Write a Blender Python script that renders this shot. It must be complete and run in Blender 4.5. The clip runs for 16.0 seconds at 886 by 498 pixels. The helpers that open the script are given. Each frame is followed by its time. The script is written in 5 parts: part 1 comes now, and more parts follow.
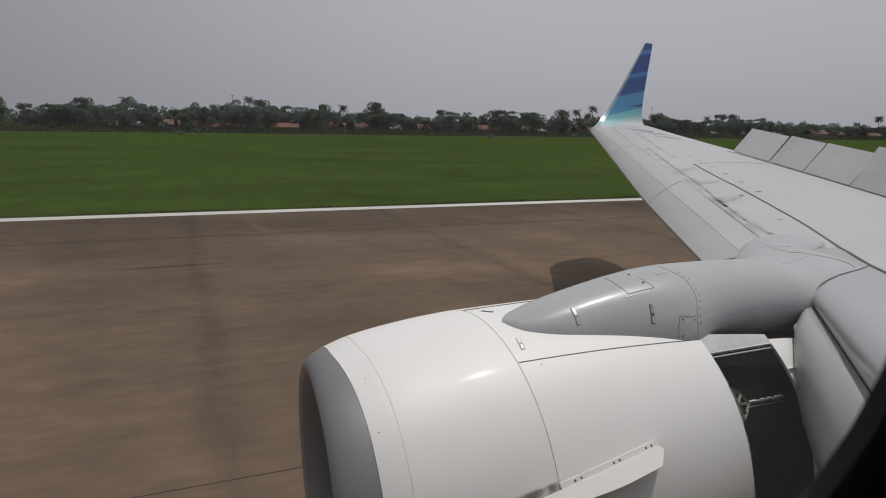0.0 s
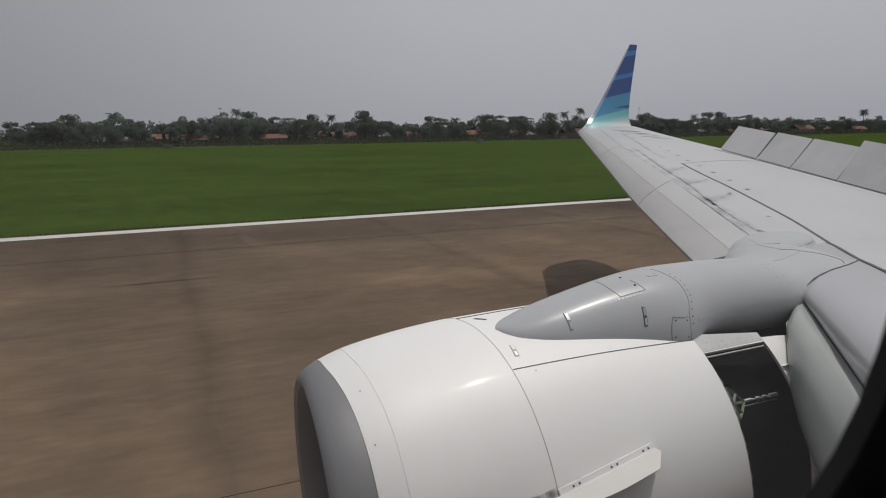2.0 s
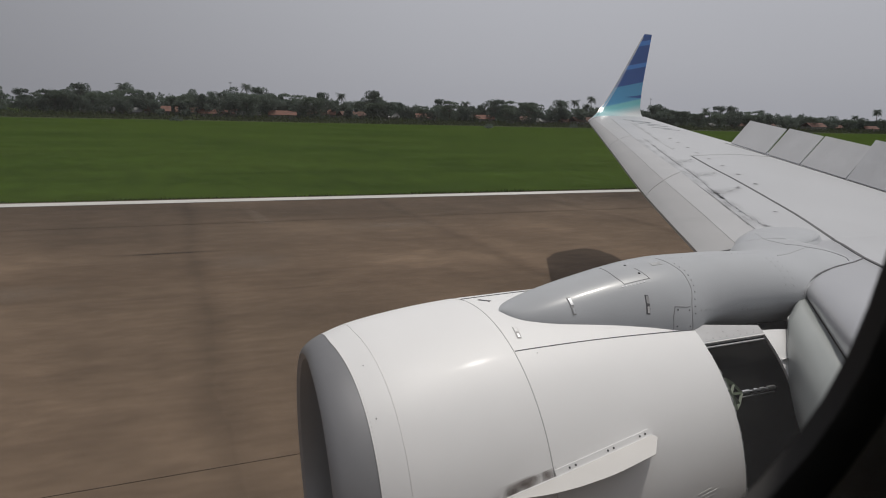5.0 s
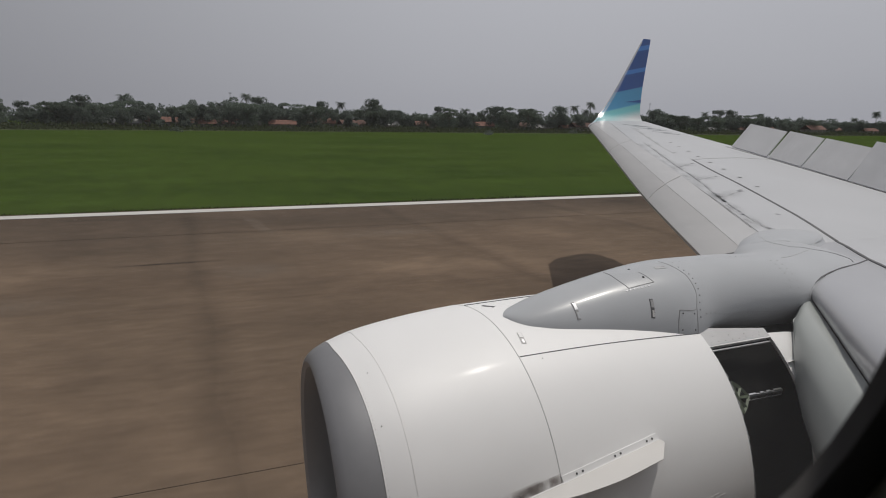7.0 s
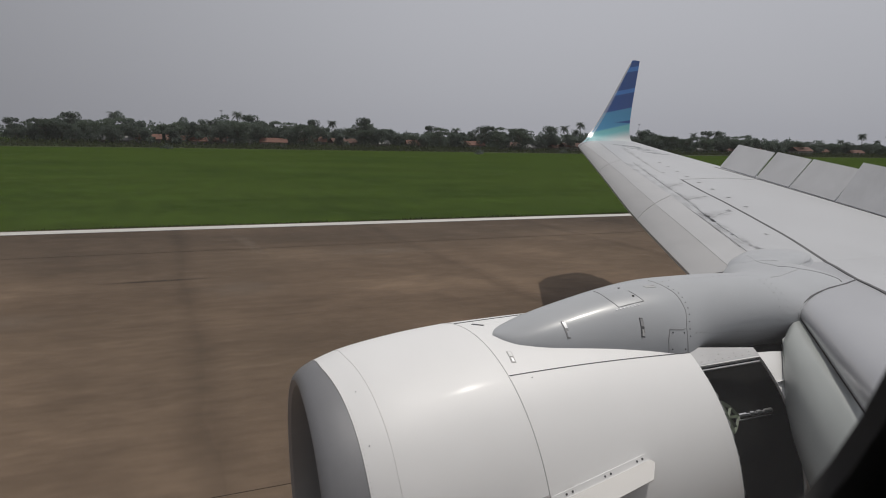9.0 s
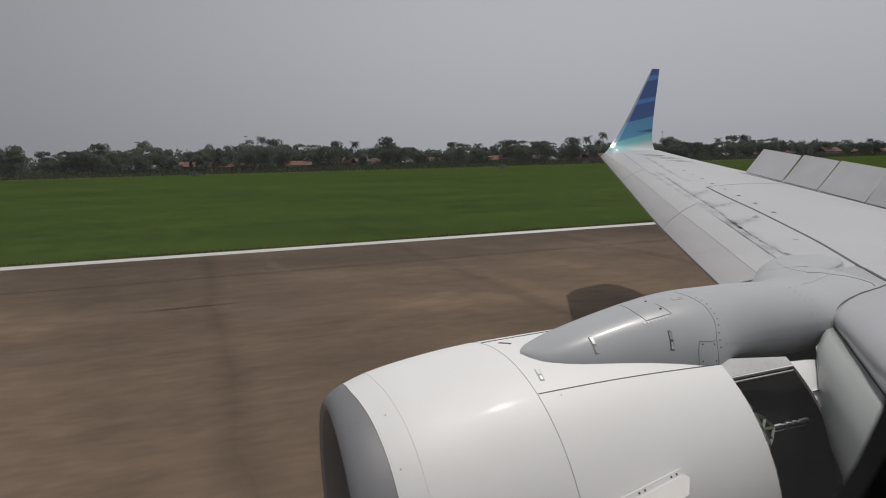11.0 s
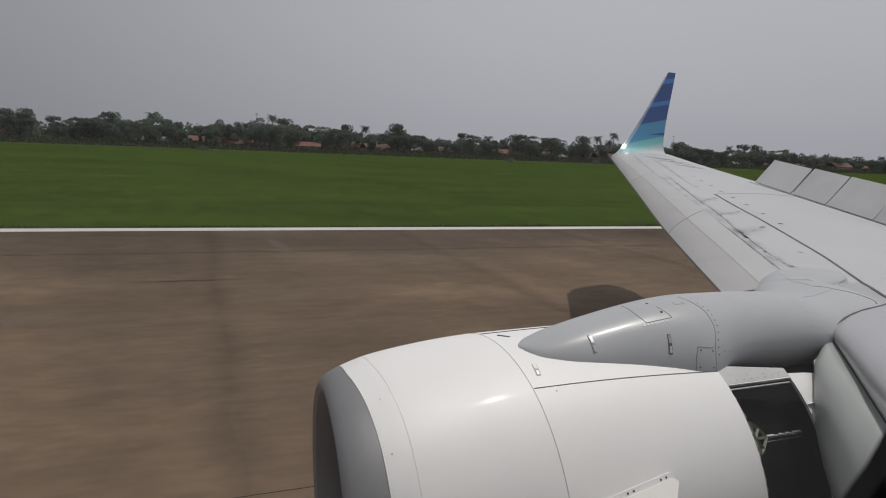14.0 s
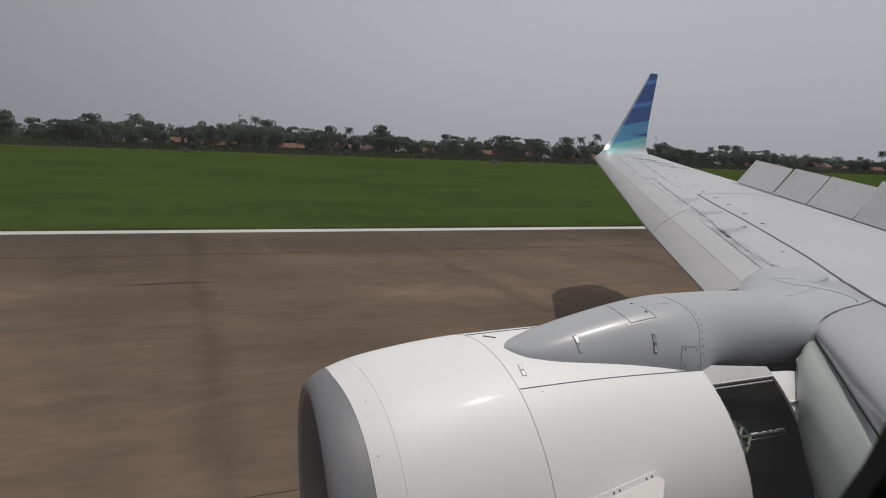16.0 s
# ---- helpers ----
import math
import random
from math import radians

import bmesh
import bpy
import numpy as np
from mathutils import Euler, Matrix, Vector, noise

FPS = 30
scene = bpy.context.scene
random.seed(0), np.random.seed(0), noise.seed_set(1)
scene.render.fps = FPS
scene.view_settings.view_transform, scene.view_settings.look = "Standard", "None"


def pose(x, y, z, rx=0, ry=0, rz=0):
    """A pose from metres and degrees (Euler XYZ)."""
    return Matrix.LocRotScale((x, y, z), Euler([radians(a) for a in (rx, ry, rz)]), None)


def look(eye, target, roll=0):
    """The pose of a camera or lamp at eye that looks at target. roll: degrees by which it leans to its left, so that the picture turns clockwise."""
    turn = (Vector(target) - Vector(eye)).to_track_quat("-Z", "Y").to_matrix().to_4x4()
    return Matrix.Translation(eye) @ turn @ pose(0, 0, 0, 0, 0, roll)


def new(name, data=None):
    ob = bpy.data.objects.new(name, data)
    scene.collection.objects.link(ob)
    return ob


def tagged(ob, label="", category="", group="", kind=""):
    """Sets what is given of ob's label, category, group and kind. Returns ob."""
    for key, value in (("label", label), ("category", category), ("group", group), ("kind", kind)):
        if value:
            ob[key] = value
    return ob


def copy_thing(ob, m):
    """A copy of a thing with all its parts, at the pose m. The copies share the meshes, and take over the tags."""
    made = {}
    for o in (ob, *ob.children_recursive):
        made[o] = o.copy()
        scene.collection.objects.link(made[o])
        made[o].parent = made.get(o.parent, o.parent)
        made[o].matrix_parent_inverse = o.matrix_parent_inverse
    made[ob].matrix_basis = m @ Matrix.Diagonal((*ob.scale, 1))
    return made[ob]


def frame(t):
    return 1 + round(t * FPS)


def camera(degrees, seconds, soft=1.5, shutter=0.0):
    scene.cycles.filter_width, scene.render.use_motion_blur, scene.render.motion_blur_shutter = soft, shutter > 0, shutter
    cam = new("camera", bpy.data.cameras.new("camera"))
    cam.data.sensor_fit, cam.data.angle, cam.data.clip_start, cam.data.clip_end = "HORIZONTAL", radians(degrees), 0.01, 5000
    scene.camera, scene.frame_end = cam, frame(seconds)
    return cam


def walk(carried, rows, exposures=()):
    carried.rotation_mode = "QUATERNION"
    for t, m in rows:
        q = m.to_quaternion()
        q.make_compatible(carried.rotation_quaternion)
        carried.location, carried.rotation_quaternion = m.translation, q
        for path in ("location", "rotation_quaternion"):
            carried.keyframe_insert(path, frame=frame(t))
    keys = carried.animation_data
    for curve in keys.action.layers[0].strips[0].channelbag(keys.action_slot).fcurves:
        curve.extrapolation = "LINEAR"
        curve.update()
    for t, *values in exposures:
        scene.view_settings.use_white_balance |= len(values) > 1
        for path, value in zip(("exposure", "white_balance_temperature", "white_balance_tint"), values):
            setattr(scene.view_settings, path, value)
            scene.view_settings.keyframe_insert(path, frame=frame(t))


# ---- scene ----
cam = camera(62.0, 16.0, soft=1.0)
cam.data.dof.use_dof = True
cam.data.dof.focus_distance = 6.0
cam.data.dof.aperture_fstop = 8.0
PATH = [
    (0.0, (0.000, -0.015, 3.576), (4.163, 8.921, 1.974), 0.66),
    (0.5, (0.014, -0.017, 3.584), (4.216, 8.877, 1.858), -0.16),
    (1.0, (-0.019, -0.003, 3.533), (4.284, 8.861, 1.906), 2.33),
    (1.5, (0.043, -0.005, 3.586), (4.388, 8.759, 1.576), -2.50),
    (2.0, (0.010, -0.015, 3.593), (4.271, 8.887, 2.070), -1.10),
    (2.5, (0.018, -0.044, 3.612), (4.165, 8.957, 2.380), -4.27),
    (3.0, (-0.034, -0.037, 3.557), (4.165, 8.807, 1.584), 3.48),
    (3.5, (-0.001, -0.044, 3.598), (4.327, 8.776, 1.804), -0.68),
    (4.0, (-0.000, -0.029, 3.597), (4.150, 8.866, 1.760), -1.35),
    (4.2, (-0.019, -0.043, 3.588), (4.182, 8.847, 1.844), 1.29),
    (6.3, (-0.005, -0.040, 3.576), (4.019, 8.945, 1.903), -0.49),
    (6.5, (0.009, -0.047, 3.614), (4.233, 8.891, 2.200), -3.52),
    (7.0, (-0.022, -0.025, 3.570), (4.160, 8.893, 1.925), 0.49),
    (7.5, (-0.001, -0.027, 3.584), (4.144, 8.918, 1.989), -1.02),
    (8.0, (0.002, -0.035, 3.589), (4.303, 8.838, 2.003), -0.64),
    (8.5, (0.034, -0.031, 3.611), (4.493, 8.818, 2.369), -5.45),
    (9.0, (-0.012, -0.012, 3.563), (4.303, 8.886, 2.170), 0.86),
    (9.2, (-0.022, -0.000, 3.608), (4.040, 9.059, 2.528), 0.35),
    (11.3, (0.003, -0.034, 3.590), (4.012, 9.034, 2.393), -1.61),
    (11.5, (0.007, -0.021, 3.594), (4.009, 9.028, 2.241), -0.12),
    (12.0, (0.001, -0.028, 3.603), (3.987, 9.040, 2.333), 0.04),
    (12.5, (-0.004, -0.023, 3.578), (4.072, 8.974, 2.108), 2.77),
    (13.0, (0.004, -0.045, 3.600), (4.245, 8.917, 2.410), -0.14),
    (13.5, (-0.003, -0.026, 3.601), (4.076, 8.989, 2.256), 1.32),
    (14.0, (-0.013, -0.027, 3.582), (3.945, 9.047, 2.273), 2.16),
    (14.5, (-0.013, -0.026, 3.589), (3.909, 9.056, 2.219), 2.28),
    (15.0, (-0.010, -0.025, 3.573), (3.987, 9.013, 2.129), 2.54),
    (15.5, (-0.013, -0.023, 3.580), (4.137, 8.976, 2.347), 1.89),
    (16.0, (-0.014, -0.019, 3.581), (4.136, 8.972, 2.294), 2.03),
]

# the aircraft, and the camera in it, lean slightly towards the wing
LEAN = pose(0, 0, 0, -0.48, -0.17, 0)
walk(cam, [(t, LEAN @ look(e, g, r)) for t, e, g, r in PATH])

# ---------------- light: hazy bright sky, sun high and slightly aft ----------------
SUN_TILT, SUN_TURN = 21.0, 15.0
world = bpy.data.worlds.new("hazy_sky")
scene.world = world
world.use_nodes = True
wn, wl = world.node_tree.nodes, world.node_tree.links
wn.clear()
sky = wn.new("ShaderNodeTexSky")
sky.sky_type = "NISHITA"
sky.sun_disc = False
sky.sun_elevation = radians(90 - SUN_TILT)
sky.sun_rotation = radians(90 - SUN_TURN)
sky.dust_density, sky.air_density = 6.0, 1.0
grey = wn.new("ShaderNodeHueSaturation")
grey.inputs["Saturation"].default_value = 0.10
haze = wn.new("ShaderNodeMix")
haze.data_type = "RGBA"
haze.inputs[0].default_value = 0.75
haze.inputs[7].default_value = (4.26, 4.33, 4.77, 1)
back = wn.new("ShaderNodeBackground")
back.inputs["Strength"].default_value = 0.10
wout = wn.new("ShaderNodeOutputWorld")
wl.new(sky.outputs[0], grey.inputs["Color"])
wl.new(grey.outputs[0], haze.inputs[6])
# the haze glows a little more towards the sun's side
air = wn.new("ShaderNodeTexCoord")
side = wn.new("ShaderNodeSeparateXYZ")
wl.new(air.outputs["Generated"], side.inputs[0])
glow = wn.new("ShaderNodeMapRange")
glow.inputs[1].default_value, glow.inputs[2].default_value, glow.inputs[3].default_value, glow.inputs[4].default_value = -0.58, 0.66, 0.56, 1.085
glow.interpolation_type = "SMOOTHSTEP"
wl.new(side.outputs["X"], glow.inputs[0])
tone_ = wn.new("ShaderNodeVectorMath")
tone_.operation = "SCALE"
wl.new(haze.outputs[2], tone_.inputs[0])
past = wn.new("ShaderNodeMapRange")
past.inputs[1].default_value, past.inputs[2].default_value, past.inputs[3].default_value, past.inputs[4].default_value = 0.4, 0.9, 1.0, 0.93
wl.new(side.outputs["X"], past.inputs[0])
both = wn.new("ShaderNodeMath")
both.operation = "MULTIPLY"
wl.new(glow.outputs[0], both.inputs[0])
wl.new(past.outputs[0], both.inputs[1])
wl.new(both.outputs[0], tone_.inputs["Scale"])
wl.new(tone_.outputs[0], back.inputs["Color"])
wl.new(back.outputs[0], wout.inputs["Surface"])

sun = new("sun", bpy.data.lights.new("sun", "SUN"))
sun.data.energy = 1.7
sun.data.angle = radians(0.6)
sun.data.color = (1.0, 0.947, 0.868)
_t, _r = radians(SUN_TILT), radians(SUN_TURN)
sun.matrix_world = look((20 * math.sin(_t) * math.cos(_r), 20 * math.sin(_t) * math.sin(_r), 20 * math.cos(_t)), (0, 0, 0))


# ---------------- materials ----------------
def mat(name, base, rough=0.5, metal=0.0, vary=0.12, scale=3.0, fine=40.0, bump=0.0, stretch=(1, 1, 1), tint=None, coat=0.0, random_tone=0.0, spec=0.5, thin=0.0, coat_rough=0.12):
    """Base colour with two scales of variation, and a little relief."""
    m = bpy.data.materials.new(name)
    m.use_nodes = True
    n, l = m.node_tree.nodes, m.node_tree.links
    b = n["Principled BSDF"]
    b.inputs["Roughness"].default_value = rough
    b.inputs["Metallic"].default_value = metal
    b.inputs["Coat Weight"].default_value = coat
    b.inputs["Specular IOR Level"].default_value = spec
    b.inputs["Coat Roughness"].default_value = coat_rough
    co = n.new("ShaderNodeTexCoord")
    mp = n.new("ShaderNodeMapping")
    mp.inputs["Scale"].default_value = stretch
    l.new(co.outputs["Object"], mp.inputs["Vector"])
    big = n.new("ShaderNodeTexNoise")
    big.inputs["Scale"].default_value, big.inputs["Detail"].default_value = scale, 5
    small = n.new("ShaderNodeTexNoise")
    small.inputs["Scale"].default_value, small.inputs["Detail"].default_value = fine, 4
    l.new(mp.outputs[0], big.inputs["Vector"])
    l.new(mp.outputs[0], small.inputs["Vector"])
    r1 = n.new("ShaderNodeMapRange")
    r1.inputs[1].default_value, r1.inputs[2].default_value = 0.3, 0.7
    r1.inputs[3].default_value, r1.inputs[4].default_value = 1 - vary, 1 + vary
    l.new(big.outputs[0], r1.inputs[0])
    r2 = n.new("ShaderNodeMapRange")
    r2.inputs[1].default_value, r2.inputs[2].default_value = 0.3, 0.7
    r2.inputs[3].default_value, r2.inputs[4].default_value = 1 - vary * 0.6, 1 + vary * 0.6
    l.new(small.outputs[0], r2.inputs[0])
    mul = n.new("ShaderNodeMath")
    mul.operation = "MULTIPLY"
    l.new(r1.outputs[0], mul.inputs[0])
    l.new(r2.outputs[0], mul.inputs[1])
    last = mul
    if random_tone:
        oi = n.new("ShaderNodeObjectInfo")
        r3 = n.new("ShaderNodeMapRange")
        r3.inputs[3].default_value, r3.inputs[4].default_value = 1 - random_tone, 1 + random_tone
        l.new(oi.outputs["Random"], r3.inputs[0])
        m3 = n.new("ShaderNodeMath")
        m3.operation = "MULTIPLY"
        l.new(mul.outputs[0], m3.inputs[0])
        l.new(r3.outputs[0], m3.inputs[1])
        last = m3
    sc = n.new("ShaderNodeVectorMath")
    sc.operation = "SCALE"
    if tint:
        mx = n.new("ShaderNodeMix")
        mx.data_type = "RGBA"
        mx.inputs[6].default_value, mx.inputs[7].default_value = (*base, 1), (*tint, 1)
        l.new(big.outputs[0], mx.inputs[0])
        l.new(mx.outputs[2], sc.inputs[0])
    else:
        sc.inputs[0].default_value = base
    l.new(last.outputs[0], sc.inputs["Scale"])
    l.new(sc.outputs[0], b.inputs["Base Color"])
    if thin:
        # leaves let some light through
        tr = n.new("ShaderNodeBsdfTranslucent")
        l.new(sc.outputs[0], tr.inputs["Color"])
        ms = n.new("ShaderNodeMixShader")
        ms.inputs[0].default_value = thin
        l.new(b.outputs[0], ms.inputs[1])
        l.new(tr.outputs[0], ms.inputs[2])
        l.new(ms.outputs[0], n["Material Output"].inputs["Surface"])
    if bump:
        bp = n.new("ShaderNodeBump")
        bp.inputs["Strength"].default_value, bp.inputs["Distance"].default_value = bump, 0.02
        l.new(small.outputs[0], bp.inputs["Height"])
        l.new(bp.outputs[0], b.inputs["Normal"])
    return m


WHITE = mat("white_cowl_paint", (0.85, 0.848, 0.846), 0.5, vary=0.02, scale=1.2, fine=9, coat=0.018, coat_rough=0.13)
GREY = mat("grey_pylon_paint", (0.44, 0.455, 0.475), 0.3, vary=0.03, scale=2.0, fine=14, spec=0.15, coat=0.07)
WING = mat("grey_wing_paint", (0.465, 0.475, 0.495), 0.45, vary=0.04, scale=0.8, fine=6, stretch=(1.5, 0.5, 1))
SLAT = mat("worn_slat_metal", (0.45, 0.45, 0.455), 0.42, 0.25, vary=0.05, scale=1.5, fine=12)
LIPM = mat("bare_lip_metal", (0.27, 0.27, 0.28), 0.5, 0.45, vary=0.04, scale=2.0, fine=25)
SPOIL = mat("spoiler_paint", (0.60, 0.605, 0.62), 0.5, vary=0.06, scale=2.5, fine=14, random_tone=0.04)
KRUEG = mat("krueger_paint", (0.355, 0.378, 0.373), 0.45, vary=0.04, scale=2.0, fine=12)
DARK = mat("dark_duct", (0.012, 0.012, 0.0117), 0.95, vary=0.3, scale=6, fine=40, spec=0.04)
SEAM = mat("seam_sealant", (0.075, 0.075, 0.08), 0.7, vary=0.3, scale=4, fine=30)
FAINT = mat("faint_seam", (0.79, 0.78, 0.77), 0.6, vary=0.1, scale=4, fine=30)
STEEL = mat("bright_steel", (0.6, 0.6, 0.6), 0.25, 1.0, vary=0.1, scale=8, fine=40)
PRIMER = mat("green_primer", (0.11, 0.135, 0.09), 0.6, vary=0.3, scale=9, fine=40)
TRIM = mat("dark_window_trim", (0.125, 0.121, 0.12), 0.55, vary=0.1, scale=8, fine=60)
PANEL = mat("cabin_sidewall", (0.78, 0.75, 0.71), 0.7, vary=0.06, scale=6, fine=90)
SKIN = mat("white_fuselage_skin", (0.82, 0.82, 0.82), 0.35, vary=0.03, scale=0.8, fine=8)
# leaf, palm and canopy colours lifted and cooled to paint distance haze
LEAF = mat("hazed_foliage", (0.120, 0.148, 0.124), 0.8, vary=0.15, scale=0.35, fine=3, tint=(0.132, 0.162, 0.132), random_tone=0.2, spec=0.1, thin=0.5)
PALM = mat("palm_foliage", (0.115, 0.14, 0.115), 0.6, vary=0.2, scale=0.5, fine=3, random_tone=0.25, spec=0.1, thin=0.5)
SCRUB = mat("olive_scrub", (0.062, 0.078, 0.036), 0.9, vary=0.2, scale=0.2, fine=3, tint=(0.07, 0.082, 0.04), spec=0.05, thin=0.3)
CANOPY = mat("pale_canopy_foliage", (0.118, 0.148, 0.112), 0.8, vary=0.15, scale=0.35, fine=3, tint=(0.11, 0.14, 0.105), random_tone=0.2, spec=0.1, thin=0.5)
STAIN = mat("grimy_stain", (0.27, 0.27, 0.275), 0.7, vary=0.25, scale=6, fine=30)
JOINT = mat("cowl_joint_sealant", (0.48, 0.475, 0.47), 0.7, vary=0.15, scale=4, fine=30)
SMUDGE = mat("faint_grime", (0.43, 0.435, 0.445), 0.6, vary=0.08, scale=5, fine=20)


def soft_mat(name, base, strength):
    """A smear that thins out towards its own rim."""
    m = mat(name, base, 0.85, vary=0.2, scale=6, fine=30, spec=0.08)
    n, l = m.node_tree.nodes, m.node_tree.links
    co = n.new("ShaderNodeTexCoord")
    mp = n.new("ShaderNodeMapping")
    mp.inputs["Location"].default_value, mp.inputs["Scale"].default_value = (-1, -1, 0), (2, 2, 0)
    l.new(co.outputs["Generated"], mp.inputs["Vector"])
    gr = n.new("ShaderNodeTexGradient")
    gr.gradient_type = "SPHERICAL"
    l.new(mp.outputs[0], gr.inputs[0])
    no = n.new("ShaderNodeTexNoise")
    no.inputs["Scale"].default_value, no.inputs["Detail"].default_value = 12, 6
    l.new(co.outputs["Object"], no.inputs["Vector"])
    rg = n.new("ShaderNodeMapRange")
    rg.inputs[1].default_value, rg.inputs[2].default_value = 0.3, 0.8
    l.new(no.outputs[0], rg.inputs[0])
    mu = n.new("ShaderNodeMath")
    mu.operation = "MULTIPLY"
    l.new(gr.outputs[1], mu.inputs[0])
    l.new(rg.outputs[0], mu.inputs[1])
    ms = n.new("ShaderNodeMath")
    ms.operation = "MULTIPLY"
    ms.use_clamp = True
    ms.inputs[1].default_value = strength
    l.new(mu.outputs[0], ms.inputs[0])
    l.new(ms.outputs[0], n["Principled BSDF"].inputs["Alpha"])
    return m


GRIME = soft_mat("soft_dark_grime", (0.10, 0.10, 0.105), 1.5)
RUST = soft_mat("soft_brown_film", (0.18, 0.15, 0.135), 1.1)
SCUFF = soft_mat("rubber_scuff", (0.035, 0.030, 0.027), 1.5)
SPILL = soft_mat("pale_spill", (0.27, 0.215, 0.17), 0.65)
FILM = soft_mat("soft_grey_film", (0.25, 0.25, 0.26), 0.42)
# strake colour greyed in place of weaker sun on its face
FIN = mat("dimmed_strake_white", (0.62, 0.605, 0.585), 0.5, vary=0.03, scale=2, fine=12)
BEAM = mat("hinge_beam_paint", (0.51, 0.51, 0.515), 0.5, vary=0.06, scale=3, fine=16)
DUST = soft_mat("soft_line_grime", (0.16, 0.16, 0.165), 0.5)
INNER = mat("inner_leading_edge_paint", (0.46, 0.465, 0.485), 0.28, 0.3, vary=0.04, scale=0.9, fine=8, coat=0.1)
# darker than the slat: worn metal, plus nose shading put into the colour
NOSE = mat("worn_shaded_slat_nose", (0.36, 0.355, 0.352), 0.4, 0.1, vary=0.05, scale=1.5, fine=12)
WEDGE = mat("deep_blue_paint", (0.016, 0.08, 0.29), 0.4, vary=0.05)
INK = mat("faded_marking", (0.09, 0.11, 0.13), 0.6, vary=0.2, scale=5, fine=30)
RUBBER = mat("tyre_rubber", (0.03, 0.03, 0.03), 0.8, vary=0.2, scale=4, fine=30)
TUFT = mat("edge_grass", (0.035, 0.05, 0.014), 0.9, vary=0.4, scale=0.8, fine=5, tint=(0.05, 0.06, 0.02), spec=0.05)
BARK = mat("bark", (0.10, 0.085, 0.07), 0.9, vary=0.25, scale=1.0, fine=6)
ROOF = mat("terracotta_roof", (0.135, 0.064, 0.047), 0.85, vary=0.3, scale=0.5, fine=3, random_tone=0.35)
TIN = mat("pale_tin_roof", (0.20, 0.20, 0.20), 0.6, vary=0.15, scale=0.6, fine=4, random_tone=0.2)
WALLM = mat("plaster_wall", (0.20, 0.185, 0.165), 0.9, vary=0.2, scale=0.6, fine=4, random_tone=0.4)
GLASSD = mat("dark_window", (0.02, 0.02, 0.025), 0.2, vary=0.1)
PAINT = mat("line_paint", (0.54, 0.53, 0.50), 0.8, vary=0.14, scale=0.6, fine=5, stretch=(0.3, 2, 1))


# ---------------- mesh helpers ----------------
def part(name, bm, material, parent=None, label="", smooth=35):
    me = bpy.data.meshes.new(name)
    bmesh.ops.recalc_face_normals(bm, faces=bm.faces)
    bm.to_mesh(me)
    bm.free()
    me.materials.append(material)
    if smooth:
        me.shade_smooth()
        me.set_sharp_from_angle(angle=radians(smooth))
    ob = new(name, me)
    if parent:
        ob.parent = parent
    if label:
        tagged(ob, label)
    return ob


def empty(name, label, category, group="", kind=""):
    return tagged(new(name), label, category, group, kind)


def sheet(bm, rows, close_u=False, close_v=False):
    """Quads between rows of points (u along a row, v from row to row)."""
    vs = [[bm.verts.new(p) for p in r] for r in rows]
    nv, nu = len(vs), len(vs[0])
    for j in range(nv if close_v else nv - 1):
        for i in range(nu if close_u else nu - 1):
            a, b = vs[j], vs[(j + 1) % nv]
            try:
                bm.faces.new((a[i], a[(i + 1) % nu], b[(i + 1) % nu], b[i]))
            except ValueError:
                pass
    return vs


def box(bm, c, s, m=None):
    g = bmesh.ops.create_cube(bm, size=1.0)["verts"]
    for v in g:
        p = Vector((v.co.x * s[0], v.co.y * s[1], v.co.z * s[2]))
        v.co = (m @ p if m else p) + Vector(c)
    return g


def tube(bm, pts, radii, sides=8):
    """A capped tube along points."""
    rows = []
    for i, p in enumerate(pts):
        a, b = Vector(pts[max(i - 1, 0)]), Vector(pts[min(i + 1, len(pts) - 1)])
        d = (b - a).normalized()
        u = d.orthogonal().normalized()
        w = d.cross(u)
        r = radii[i] if isinstance(radii, (list, tuple)) else radii
        rows.append([Vector(p) + r * (math.cos(k * 2 * math.pi / sides) * u + math.sin(k * 2 * math.pi / sides) * w) for k in range(sides)])
    vs = sheet(bm, rows, close_u=True)
    bm.faces.new(vs[0])
    bm.faces.new(vs[-1][::-1])


def strip(bm, pts, normals, width, lift=0.002, depth=0.004):
    """A thin raised band along points that lie on a surface."""
    rows = []
    for i, p in enumerate(pts):
        p = Vector(p)
        d = (Vector(pts[min(i + 1, len(pts) - 1)]) - Vector(pts[max(i - 1, 0)])).normalized()
        n = Vector(normals[i]).normalized()
        s = d.cross(n).normalized() * width / 2
        rows.append([p - s - n * depth, p - s + n * lift, p + s + n * lift, p + s - n * depth])
    vs = sheet(bm, rows, close_u=True)
    bm.faces.new(vs[0])
    bm.faces.new(vs[-1][::-1])


